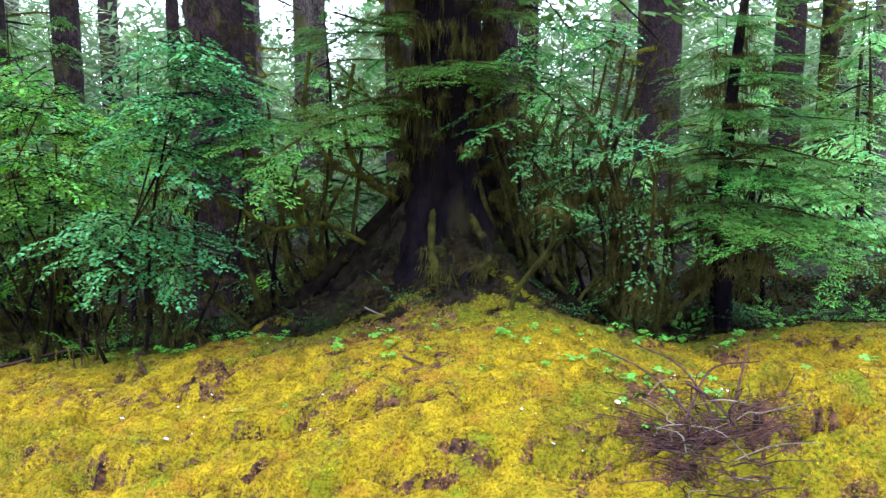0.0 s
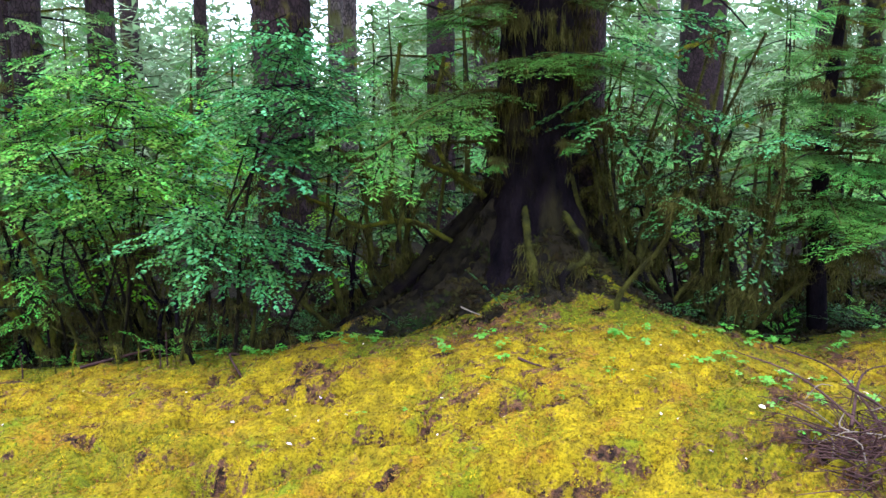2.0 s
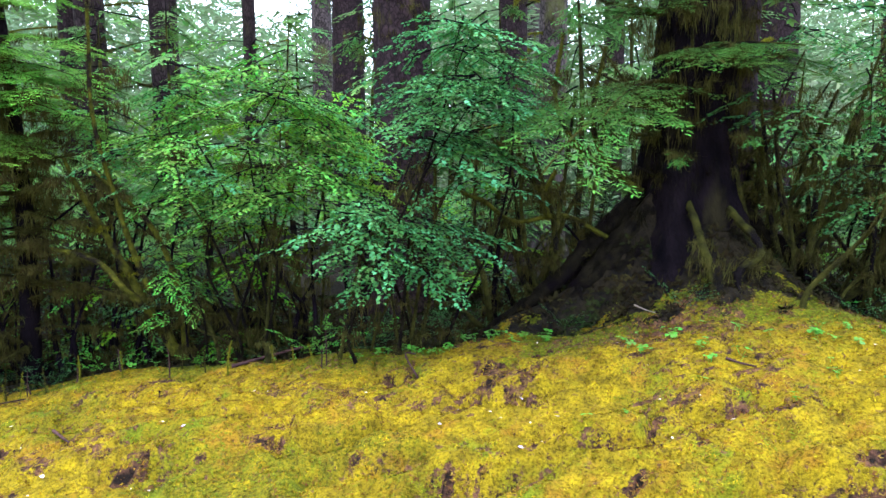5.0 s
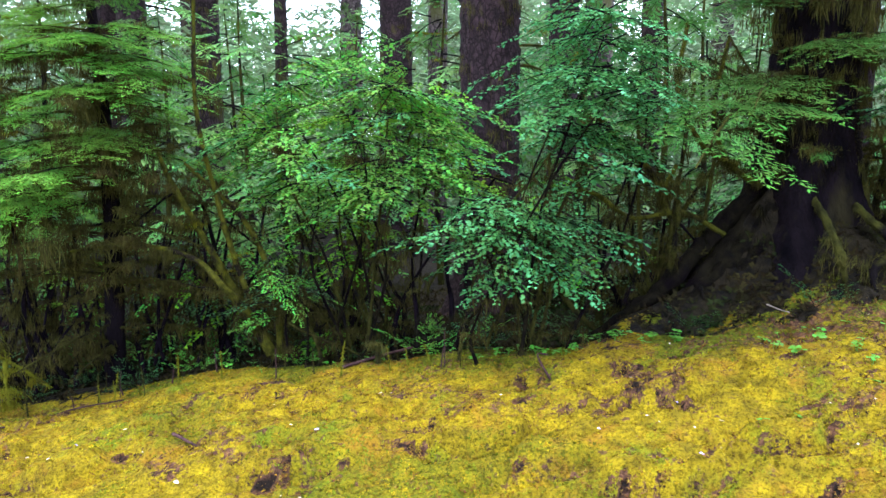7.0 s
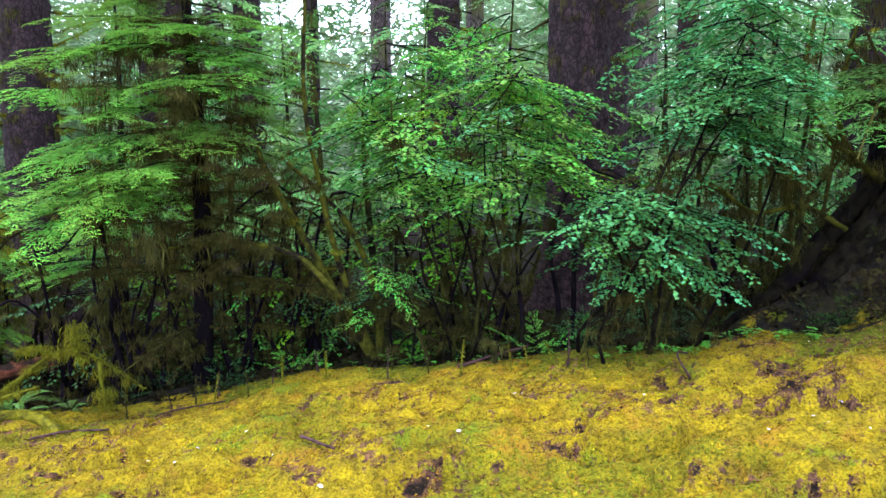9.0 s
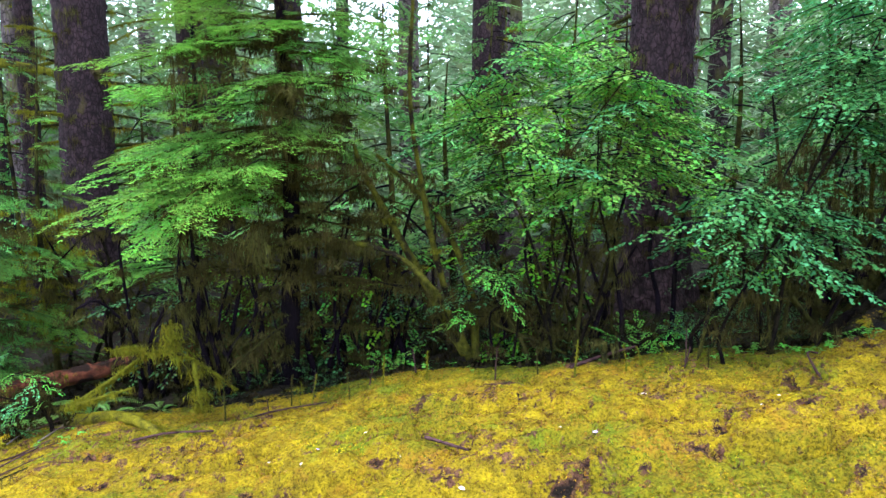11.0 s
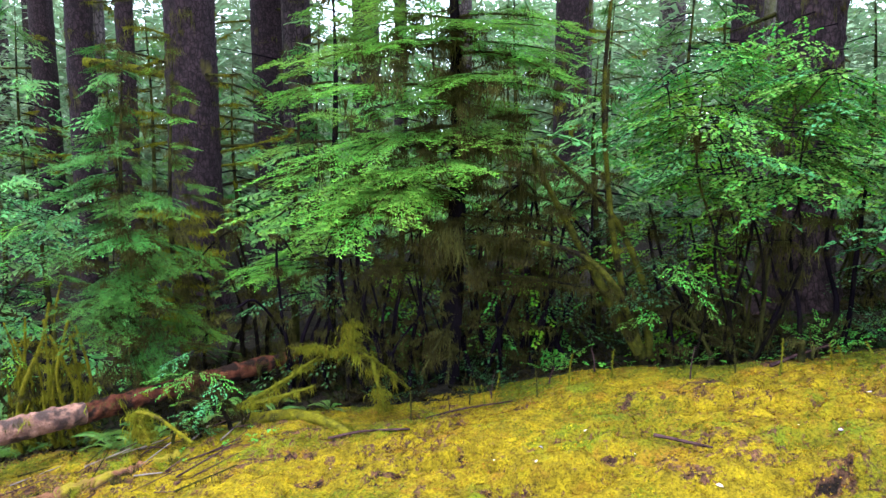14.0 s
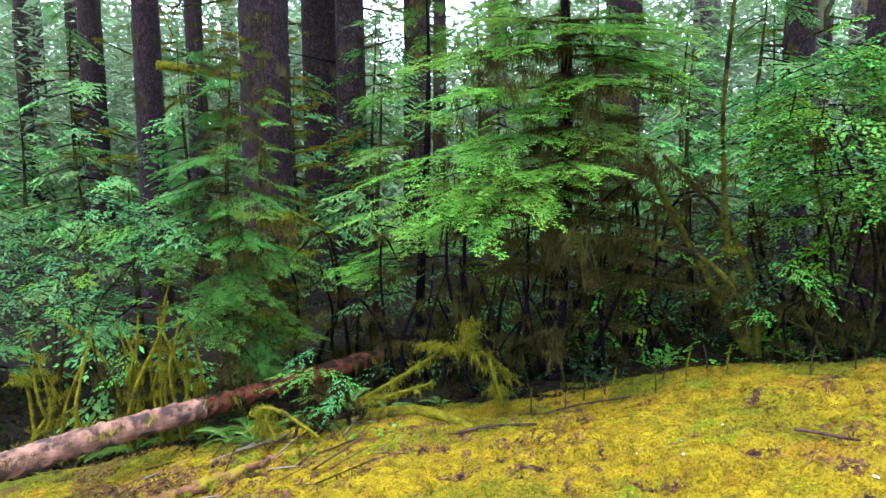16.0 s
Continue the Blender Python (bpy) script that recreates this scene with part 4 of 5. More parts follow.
            if q[2] < p[2] - 0.1:
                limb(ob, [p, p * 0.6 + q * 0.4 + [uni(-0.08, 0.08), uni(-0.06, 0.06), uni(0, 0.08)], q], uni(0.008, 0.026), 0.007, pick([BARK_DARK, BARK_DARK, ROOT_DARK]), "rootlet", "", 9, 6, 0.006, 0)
    for i in range(110):
        h, a, out = uni(0.9, 4.2), uni(math.pi * 0.9, math.pi * 2.1), uni(0.34, 0.40)
        out = out + (uni(0, 0.22) if h > 1.7 else 0)
        p = (math.cos(a) * out, math.sin(a) * out, h)
        m = Matrix.Translation(p) @ Matrix.Rotation(a + math.pi / 2, 4, "Z") @ Matrix.Diagonal((uni(0.5, 1.1), 1.2, uni(0.8, 2.6), 1))
        # Low on the trunk, the moss copy with painted shade.
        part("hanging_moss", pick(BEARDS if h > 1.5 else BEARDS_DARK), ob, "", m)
    for tip_at, z, k in [((-0.30, 5.55, 2.30), 2.45, 3), ((0.25, 5.6, 2.32), 2.5, 3), ((-0.41, 5.65, 1.46), 1.6, 0), ((-1.7, 5.15, 1.80), 2.05, 3), ((-1.25, 5.5, 1.95), 2.2, 2), ((0.7, 5.9, 2.25), 2.4, 2), ((-0.9, 6.0, 2.8), 3.0, 3),
                         ((0.9, 6.2, 2.85), 3.0, 3), ((-0.5, 6.0, 3.1), 3.2, 3), ((0.5, 5.9, 3.1), 3.2, 3), ((-1.4, 6.2, 2.6), 2.8, 3), ((0.25, 5.85, 1.62), 1.75, 0), ((1.2, 6.4, 2.3), 2.5, 2)]:
        start = np.array([tip_at[0] * 0.2, 6.85, z])
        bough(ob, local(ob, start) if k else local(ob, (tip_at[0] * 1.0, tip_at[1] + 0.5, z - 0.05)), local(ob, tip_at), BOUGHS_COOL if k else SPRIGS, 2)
    # High boughs out of view, added to shade the roots and trunk.
    for i in range(30):
        h, a, ln = uni(3.4, 8.5), uni(0, 2 * math.pi), uni(1.3, 2.6)
        h = max(h, 4.6) if math.sin(a) < 0.2 else h
        p = np.array([0, 0, h])
        bough(ob, p, p + [math.cos(a) * ln, math.sin(a) * ln * 0.9, -0.2 * ln], BOUGHS_FAR, 0)
    for i in range(16):
        h, a = uni(1.0, 3.4), uni(math.pi * 0.95, math.pi * 2.05)
        p = np.array([math.cos(a) * 0.28, 7 + math.sin(a) * 0.28, h])
        e = p + [math.cos(a) * uni(0.5, 1.1), math.sin(a) * uni(0.2, 0.7), uni(-0.1, 0.5)]
        limb(ob, [p, (p + e) / 2 + [0, 0, uni(-0.2, 0.05)], e], 0.022, 0.008, MOSSY, "dead_limb", "", 8, 5, 0.005, 3)
    return ob


stilt_tree()


# ---------------------------------------------------------------- hemlock saplings
def hemlock(x, y, height, r, label, spread, low, count, tips=(), far=False, droop=0.16, beards=20, group="hemlock saplings", az=(0, 2 * math.pi), bare=8, cool=False, golden=False):
    """A young hemlock: thin trunk, tiers of flat boughs, moss beards under them."""
    z0 = gz(x, y) - 0.08
    ob = thing("hemlock_sapling", (x, y, z0), label, "tree", group)
    b = Build()
    s = np.linspace(0, 1, 24)
    path = np.stack([0.06 * np.sin(s * 5 + x), 0.05 * np.sin(s * 4 + y), s * height], -1)
    tube(b, path, [r * 1.3, r, r * 0.6, r * 0.06], 12, 0, 0.006, 16)
    part("trunk", b.mesh("trunk", [MOSSY if far or r < 0.05 else BARK_STILT], True), ob)
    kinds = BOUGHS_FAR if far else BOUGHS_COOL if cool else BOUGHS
    for t in tips:
        e = local(ob, t)
        p = np.array([0, 0, e[2] + droop * 0.5 * np.hypot(e[0], e[1])])
        bough(ob, p, e, kinds, 2)
    for i in range(count):
        u = (i + uni(0, 0.9)) / count
        h = low + (height - low) * u
        a = uni(*az)
        ln = spread * (1.05 - 0.75 * max(0, (h - low) / (height * 1.1 - low))) * uni(0.55, 1.1)
        e = np.array([math.cos(a) * ln, math.sin(a) * ln, h - droop * ln * uni(0.5, 1.2)])
        if far:
            part("bough", pick(kinds), ob, "", aim((0, 0, h), e, uni(-0.25, 0.25)))
        else:
            bough(ob, (0, 0, h), e, kinds, 1)
    for i in range(0 if far else bare):
        h, a, ln = uni(0.5, low + 0.9), uni(*az), uni(0.5, 1.3) * spread * 0.75
        p = np.array([x, y, z0 + h])
        e = p + [math.cos(a) * ln, math.sin(a) * ln, uni(-0.25, 0.2)]
        limb(ob, [p, (p + e) / 2 + [0, 0, uni(-0.02, 0.1)], e], 0.015, 0.005, MOSSY, "dead_limb", "", 8, 5, 0.004, 4)
    for i in range(beards):
        h, a, d = uni(low * 0.7, min(height, low + 1.6)), uni(*az), uni(0.1, 0.8) * spread
        m = Matrix.Translation((math.cos(a) * d, math.sin(a) * d, h - 0.1)) @ Matrix.Rotation(a, 4, "Z") @ Matrix.Diagonal((uni(0.8, 1.6), 1.5, uni(0.7, 1.8), 1))
        part("hanging_moss", pick(BEARDS_BRIGHT if golden else BEARDS), ob, "", m)
    return ob


hemlock(-6.85, 7.6, 5.6, 0.085, "young hemlock with bright flat boughs over draped brown moss", 1.5, 2.0, 34,
        [(-7.57, 6.12, 1.20), (-7.1, 6.1, 1.22), (-7.35, 6.6, 1.80), (-8.5, 6.9, 1.45), (-8.65, 6.75, 1.10), (-8.0, 6.35, 0.98), (-6.9, 6.3, 2.45), (-7.6, 6.6, 2.35), (-6.2, 6.5, 2.45), (-5.9, 6.6, 1.95),
         (-6.5, 6.4, 1.55), (-8.2, 6.6, 1.9), (-7.9, 7.0, 2.6), (-5.7, 6.9, 2.6), (-6.2, 6.5, 2.95), (-5.75, 6.7, 2.25), (-6.6, 6.35, 2.0), (-7.2, 6.5, 2.95), (-6.5, 6.8, 3.2), (-8.3, 6.9, 2.3), (-7.8, 6.5, 1.55)], beards=140, bare=34)
hemlock(-10.4, 8.2, 4.4, 0.035, "small hemlock with low drooping grey-green boughs", 1.15, 0.9, 34,
        [(-10.5, 7.2, -0.1), (-10.85, 7.4, 0.35), (-10.1, 7.3, 0.45), (-10.4, 7.2, -0.42), (-11.2, 7.7, 0.9), (-10.2, 7.3, 0.8), (-10.8, 7.3, 1.25), (-10.0, 7.35, 0.05)], droop=0.38, beards=34, cool=True)
hemlock(-10.4, 9.5, 4.6, 0.035, "slender hemlock hung with golden moss", 0.9, 0.9, 24, droop=0.3, beards=70, golden=True)
hemlock(-8.3, 9.1, 5.2, 0.05, "slender green hemlock standing behind the mossy thicket", 1.5, 1.3, 26, beards=14, bare=4)
hemlock(2.9, 6.9, 4.6, 0.075, "young hemlock with tiered flat green boughs beside the bank", 1.5, 1.3, 30,
        [(2.7, 5.8, 1.45), (2.6, 5.3, 0.95), (2.1, 5.6, 1.10), (3.3, 5.7, 1.35), (2.3, 5.8, 2.0), (3.4, 5.6, 1.05), (3.6, 6.0, 1.9), (2.9, 5.9, 2.3), (2.2, 6.2, 2.5), (3.9, 6.0, 1.5), (1.9, 6.1, 1.5)], beards=26, cool=True)
for x, y, h, sp, low in [(-14.6, 9.4, 3.0, 1.5, 0.5), (-15.8, 10.6, 3.2, 1.6, 0.6), (-12.2, 9.6, 3.3, 1.4, 0.7), (-13.6, 10.8, 3.6, 1.6, 0.8), (-9.0, 10.2, 4.4, 1.6, 1.0), (-6.0, 9.8, 4.6, 1.6, 1.4), (-4.6, 10.6, 4.4, 1.5, 1.2), (-1.6, 9.6, 4.0, 1.4, 1.2), (-0.6, 9.4, 4.6, 1.5, 1.3),
                         (1.2, 9.0, 4.2, 1.4, 1.3), (3.6, 9.4, 3.8, 1.6, 1.0), (5.2, 8.6, 3.6, 1.6, 0.9), (4.6, 11.5, 4.6, 1.8, 1.2), (7.2, 12, 5, 2, 1.2), (-15.5, 12.5, 4, 1.8, 0.9), (-17.5, 14, 4.5, 2, 1.0), (-7.2, 13, 5.4, 2, 1.5),
                         (-11, 14, 4.5, 2, 1.2), (2.2, 13, 5, 1.9, 1.4), (-9.6, 15, 5.5, 2.2, 1.2), (-5.6, 16, 6, 2.3, 1.4), (-1.0, 16, 6, 2.3, 1.4), (3.4, 16, 6, 2.3, 1.2), (6.5, 15, 6, 2.3, 1.0), (-13.5, 16, 6, 2.3, 1.0), (-17, 17, 6, 2.4, 1.0), (-20, 18, 6, 2.4, 1.0), (9.5, 16, 6, 2.4, 1.0), (0.6, 11.2, 5, 1.8, 1.6), (-3.4, 11, 5, 1.7, 1.6), (-7.6, 11, 5, 1.8, 1.6), (-12.4, 12, 5, 1.9, 1.2), (-2.2, 13, 5.2, 1.9, 1.4), (-5.2, 8.6, 3.4, 1.0, 1.4)]:
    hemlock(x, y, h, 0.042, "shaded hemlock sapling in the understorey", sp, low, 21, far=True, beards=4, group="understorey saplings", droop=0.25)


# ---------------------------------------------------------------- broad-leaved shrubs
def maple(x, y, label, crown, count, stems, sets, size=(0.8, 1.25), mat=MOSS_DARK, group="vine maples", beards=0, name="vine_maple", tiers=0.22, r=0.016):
    """A shrub of several thin stems; crown: centre and half axes; leafy twigs lie in loose tiers."""
    z0 = gz(x, y) - 0.05
    ob = thing(name, (x, y, z0), label, "shrub", group)
    c, ax = np.array(crown[:3]), np.array(crown[3:])
    ends = []
    for i in range(stems):
        q = rg.normal(0, 0.5, 3) * [1, 1, 0.6]
        e = c + np.clip(q, -0.9, 0.9) * ax
        b0 = np.array([x + rg.normal(0, 0.25), y + uni(-0.2, 0.2), z0])
        m1 = b0 * 0.62 + e * 0.38 + [rg.normal(0, 0.16), uni(-0.12, 0.12), 0.2]
        m0 = b0 * 0.8 + m1 * 0.2 + [rg.normal(0, 0.07), 0, 0.1]
        m2 = (m1 + e) / 2 + [rg.normal(0, 0.10), 0, uni(-0.05, 0.12)]
        # Every second stem takes mat; the default MOSS_DARK has shade in its colour.
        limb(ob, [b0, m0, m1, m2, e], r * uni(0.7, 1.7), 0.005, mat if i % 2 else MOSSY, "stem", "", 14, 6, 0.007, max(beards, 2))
        ends += [m1, e, (m1 + e) / 2]
    ends = np.array(ends)
    made = 0
    while made < count * 0.42:
        q = rg.normal(size=3)
        q = q / np.linalg.norm(q) * uni(0.45, 1) ** 0.5
        p = c + q * ax
        p[2] = np.round((p[2] + 0.25 * p[0] * 0.3) / tiers) * tiers - 0.25 * p[0] * 0.3 + rg.normal(0, 0.03)
        if count > 10 and vnoise((p * 2.1)[None])[0] < 0.34:
            continue
        made += 1
        d = p - ends[np.argmin(np.linalg.norm(ends - p, axis=1))]
        a = math.atan2(d[1], d[0]) + rg.normal(0, 0.5)
        k = uni(*size)
        p = p - np.array([math.cos(a), math.sin(a), 0]) * 0.3 * k
        m = Matrix.Translation(local(ob, p)) @ Matrix.Rotation(a, 4, "Z") @ Matrix.Rotation(rg.normal(0.14, 0.08), 4, "Y") @ Matrix.Rotation(rg.normal(0, 0.08), 4, "X") @ Matrix.Scale(k, 4)
        part("leafy_branch", pick(pick(sets)), ob, "", m)
    return ob


S, L, D, M = SPRAYS, SPRAYS_LIME, SPRAYS_DARK, SPRAYS_MID
maple(-2.6, 6.2, "leafy vine maple with layered bright green leaves", (-2.12, 6.0, 2.08, 0.42, 0.40, 0.62), 165, 6, [S])
maple(-2.75, 6.25, "low vine maple branch with drooping green leaves", (-2.74, 6.1, 0.92, 0.56, 0.40, 0.36), 105, 5, [S])
maple(-4.0, 7.0, "dense vine maple with fresh green leaves", (-4.15, 6.85, 1.75, 1.05, 0.6, 0.72), 330, 8, [M, M, M, S])
maple(-3.9, 7.3, "vine maple whose yellow-green leaf colour imitates backlight", (-3.9, 7.6, 1.4, 0.9, 0.5, 0.9), 120, 5, [L])
maple(-4.6, 6.9, "small leafy shrub at the edge of the moss", (-4.85, 6.85, 0.25, 0.36, 0.3, 0.45), 46, 6, [M, D], (0.45, 0.7))
maple(0.85, 6.6, "mossy many-stemmed shrub with sparse leaves", (0.95, 6.2, 2.15, 0.7, 0.6, 0.7), 40, 7, [S], mat=MOSSY, beards=5, r=0.03)
maple(1.5, 6.7, "mossy many-stemmed shrub with drooping leaves", (1.7, 6.2, 1.5, 0.7, 0.5, 0.6), 34, 6, [S, D], mat=MOSSY, beards=4, r=0.026)
maple(0.85, 5.8, "single leafy maple twig over the bank", (0.85, 4.98, 1.36, 0.10, 0.08, 0.03), 5, 1, [S], (0.5, 0.62))
maple(1.6, 6.2, "thin maple stem with one leafy spray", (1.28, 4.6, 1.76, 0.14, 0.1, 0.03), 7, 1, [S], (0.6, 0.75))
maple(-9.15, 6.8, "small bright green bush beside the fallen log", (-9.15, 6.72, -0.75, 0.30, 0.25, 0.38), 40, 6, [M, S], (0.35, 0.6))
maple(-11.6, 7.8, "mossy-stemmed bush with green leaves", (-11.6, 7.7, -0.1, 0.9, 0.5, 0.9), 84, 8, [M, D, L], (0.4, 0.65), mat=MOSS_GOLD, beards=4, r=0.026)
maple(-13.9, 8.3, "tangled leafy bush in the shade", (-13.7, 8.2, -0.2, 1.0, 0.5, 0.8), 110, 6, [D, S], mat=MOSSY)
maple(-12.8, 9.0, "tangled leafy bush in the shade", (-12.6, 8.9, 0.2, 1.2, 0.6, 0.9), 150, 6, [D, S], mat=MOSSY)
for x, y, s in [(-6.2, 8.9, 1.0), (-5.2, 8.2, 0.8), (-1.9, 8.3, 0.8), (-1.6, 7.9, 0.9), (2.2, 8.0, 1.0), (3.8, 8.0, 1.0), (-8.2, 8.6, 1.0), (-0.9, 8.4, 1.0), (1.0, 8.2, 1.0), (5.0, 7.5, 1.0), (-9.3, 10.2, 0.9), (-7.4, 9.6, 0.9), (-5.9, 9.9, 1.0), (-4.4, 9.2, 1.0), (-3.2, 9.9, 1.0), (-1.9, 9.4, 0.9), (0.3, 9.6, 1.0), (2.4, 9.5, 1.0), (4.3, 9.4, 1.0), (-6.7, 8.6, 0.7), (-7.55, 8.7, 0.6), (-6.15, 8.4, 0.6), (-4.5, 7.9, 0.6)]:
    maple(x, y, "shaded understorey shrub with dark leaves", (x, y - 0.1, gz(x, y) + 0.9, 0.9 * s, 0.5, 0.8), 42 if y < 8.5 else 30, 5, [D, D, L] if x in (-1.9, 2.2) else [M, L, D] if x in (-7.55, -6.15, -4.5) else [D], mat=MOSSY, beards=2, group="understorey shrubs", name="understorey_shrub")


# ---------------------------------------------------------------- leaning mossy stems and dead wood
def stems(name, label, lines, mat, r0, r1, beards, category="shrub", beard_set=None, n=14, group=""):
    p0 = lines[0][0]
    ob = thing(name, p0, label, category, group)
    for pts in lines:
        limb(ob, pts, r0 * uni(0.75, 1.25), r1, mat, "stem", "", n, 8, 0.012, beards, beard_set, 15)
    return ob


stems("leaning_tree", "leaning moss-covered stems rising from the bank", [
    [(-5.0, 7.15, -0.55), (-5.15, 7.1, -0.2), (-5.4, 6.85, 0.24), (-5.72, 6.95, 0.50), (-6.3, 7.0, 0.62), (-6.9, 7.0, 0.55)],
    [(-5.0, 7.15, -0.55), (-5.2, 7.1, 0.0), (-5.35, 7.0, 0.55), (-5.45, 6.9, 1.1), (-5.55, 6.75, 1.9), (-5.5, 6.7, 3.0)],
    [(-4.95, 7.15, -0.55), (-5.0, 7.2, 0.1), (-5.3, 7.3, 0.8), (-5.9, 7.3, 1.4)],
    [(-5.05, 7.15, -0.5), (-5.5, 7.2, 0.3), (-6.0, 7.25, 1.2), (-6.1, 7.2, 1.5)]], MOSS_MID, 0.042, 0.014, 9, "tree", BEARDS + BEARDS_BRIGHT[:1], 26)
stems("mossy_limb", "crooked moss-covered limb in the shade", [[(-0.75, 6.75, 0.75), (-1.1, 6.7, 0.95), (-1.35, 6.62, 0.97), (-1.67, 6.6, 0.93), (-1.95, 6.6, 1.12), (-2.14, 6.6, 1.2), (-2.16, 6.58, 1.36)], [(-1.35, 6.62, 0.97), (-1.4, 6.6, 1.15), (-1.29, 6.58, 1.4)], [(-1.33, 6.62, 1.1), (-1.55, 6.6, 1.38), (-2.0, 6.55, 1.8)],
    [(-0.45, 6.8, 1.2), (-0.8, 6.75, 1.45), (-0.95, 6.7, 1.9), (-0.85, 6.7, 2.5)], [(-0.7, 6.75, 1.4), (-1.05, 6.6, 1.55), (-1.3, 6.6, 2.0), (-1.25, 6.6, 2.6)]], MOSS_MID, 0.03, 0.016, 8, n=22)
stems("mossy_shrub", "crooked moss-covered bare stems", [[(1.9, 6.8, -0.1), (2.3, 6.8, 0.5), (2.1, 6.6, 1.2)], [(1.95, 6.8, -0.1), (1.6, 6.7, 0.45), (1.2, 6.6, 0.9)], [(1.9, 6.8, -0.1), (2.5, 6.9, 0.2), (2.6, 6.9, 0.7)], [(1.9, 6.7, -0.1), (1.9, 6.6, 0.6), (1.5, 6.4, 1.4)]], MOSSY, 0.035, 0.012, 7)
for x0, y0, n, r in [(0.75, 6.75, 6, 1.1), (1.35, 6.75, 6, 1.2), (1.95, 6.7, 5, 1.1), (-1.15, 6.95, 5, 1.1), (-1.75, 6.9, 4, 1.0)]:
    z0 = gz(x0, y0) - 0.05
    lines = []
    for i in range(n):
        a = uni(-1.3, 1.3)
        b0 = (x0 + uni(-0.15, 0.15), y0 + uni(-0.1, 0.1), z0)
        lines.append([b0, (b0[0] + a * 0.45 * r, b0[1] + uni(-0.25, 0.1), z0 + uni(0.35, 0.6)), (b0[0] + a * 0.55 * r + uni(-0.1, 0.1), b0[1] + uni(-0.35, 0.1), z0 + uni(0.9, 1.2)),
                      (b0[0] + a * 0.75 * r + uni(-0.2, 0.2), b0[1] + uni(-0.4, 0.1), z0 + uni(1.5, 2.3))])
    stems("mossy_shrub", "curved moss-covered stems beside the stilt-rooted tree", lines, MOSSY, 0.036, 0.011, 6, n=16, group="mossy shrubs")
for x0, y0, n in [(-7.3, 7.7, 12), (-6.4, 7.8, 11), (-8.4, 8.2, 8), (-5.8, 8.0, 8), (-3.4, 7.2, 5), (-4.6, 7.6, 6), (0.9, 7.3, 6), (2.0, 7.5, 6), (-1.6, 7.2, 5), (3.4, 7.5, 6), (-9.4, 9.2, 6)]:
    z0 = gz(x0, y0) - 0.05
    lines = []
    for i in range(n):
        a, b0 = uni(-0.8, 0.8), x0 + uni(-0.45, 0.45)
        top = z0 + uni(0.9, 2.0)
        lines.append([(b0, y0 + uni(-0.2, 0.2), z0), (b0 + a * 0.12 + uni(-0.12, 0.12), y0 + uni(-0.2, 0.1), z0 + uni(0.25, 0.5)), (b0 + a * 0.35 + uni(-0.12, 0.12), y0 + uni(-0.2, 0.1), z0 * 0.4 + top * 0.6), (b0 + a * 0.6, y0 + uni(-0.3, 0.2), top)]
                     + ([(b0 + a * 1.2 + uni(-0.2, 0.2), y0 + uni(-0.5, 0.1), top - uni(-0.1, 0.5))] if i % 2 else []))
    # Mostly near-black barks: the thicket's shade is put into the stem colour.
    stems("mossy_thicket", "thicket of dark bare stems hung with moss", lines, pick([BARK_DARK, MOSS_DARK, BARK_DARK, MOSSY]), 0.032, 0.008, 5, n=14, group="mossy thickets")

stems("dead_branch", "fallen moss-draped branch at the edge of the moss", [
    [(-8.9, 7.1, -1.05), (-8.4, 7.0, -0.72), (-7.95, 6.9, -0.42), (-7.6, 6.95, -0.5), (-7.25, 7.1, -0.85)], [(-8.0, 6.9, -0.45), (-8.15, 6.8, -0.35), (-8.3, 6.8, -0.42)], [(-7.8, 6.92, -0.45), (-7.75, 6.85, -0.1)],
    [(-8.9, 7.0, -1.0), (-8.5, 6.8, -0.85), (-8.1, 6.8, -0.72)], [(-7.6, 6.95, -0.5), (-7.5, 6.8, -0.8), (-7.45, 6.75, -0.95)]], MOSS_BRIGHT, 0.020, 0.010, 9, "branch", BEARDS_BRIGHT)
stems("mossy_root", "bright mossy root lying on the ground", [[(-8.75, 7.0, -1.12), (-8.3, 6.85, -1.02), (-7.95, 6.65, -1.02), (-7.65, 6.35, -1.06)], [(-8.3, 6.85, -1.02), (-8.1, 6.95, -1.06)]], MOSS_GOLD, 0.05, 0.036, 12, "root", BEARDS_BRIGHT)
stems("mossy_root", "arched mossy branch over the log litter", [[(-9.75, 6.85, -1.3), (-9.75, 6.7, -0.98), (-9.5, 6.6, -0.95), (-9.15, 6.5, -1.15)], [(-9.7, 6.7, -1.0), (-9.55, 6.55, -1.2)]], MOSS_GOLD, 0.026, 0.014, 7, "branch", BEARDS_BRIGHT)
for x0, y0, n in [(-11.3, 7.75, 6), (-12.2, 7.7, 6), (-10.75, 7.7, 4)]:
    z0 = gz(x0, y0) - 0.05
    lines = []
    for i in range(n):
        a, b0 = uni(-0.6, 0.6), x0 + uni(-0.25, 0.25)
        lines.append([(b0, y0 + uni(-0.15, 0.15), z0), (b0 + a * 0.2 + uni(-0.08, 0.08), y0 + uni(-0.2, 0.1), z0 + uni(0.3, 0.5)), (b0 + a * 0.3 + uni(-0.1, 0.1), y0 + uni(-0.2, 0.1), z0 + uni(0.7, 0.95)), (b0 + a * 0.6, y0 + uni(-0.3, 0.1), z0 + uni(1.1, 1.6))])
    stems("mossy_shrub", "upright stems thickly wrapped in golden moss", lines, MOSS_GOLD, 0.024, 0.009, 5, beard_set=BEARDS_BRIGHT, n=14, group="mossy shrubs")
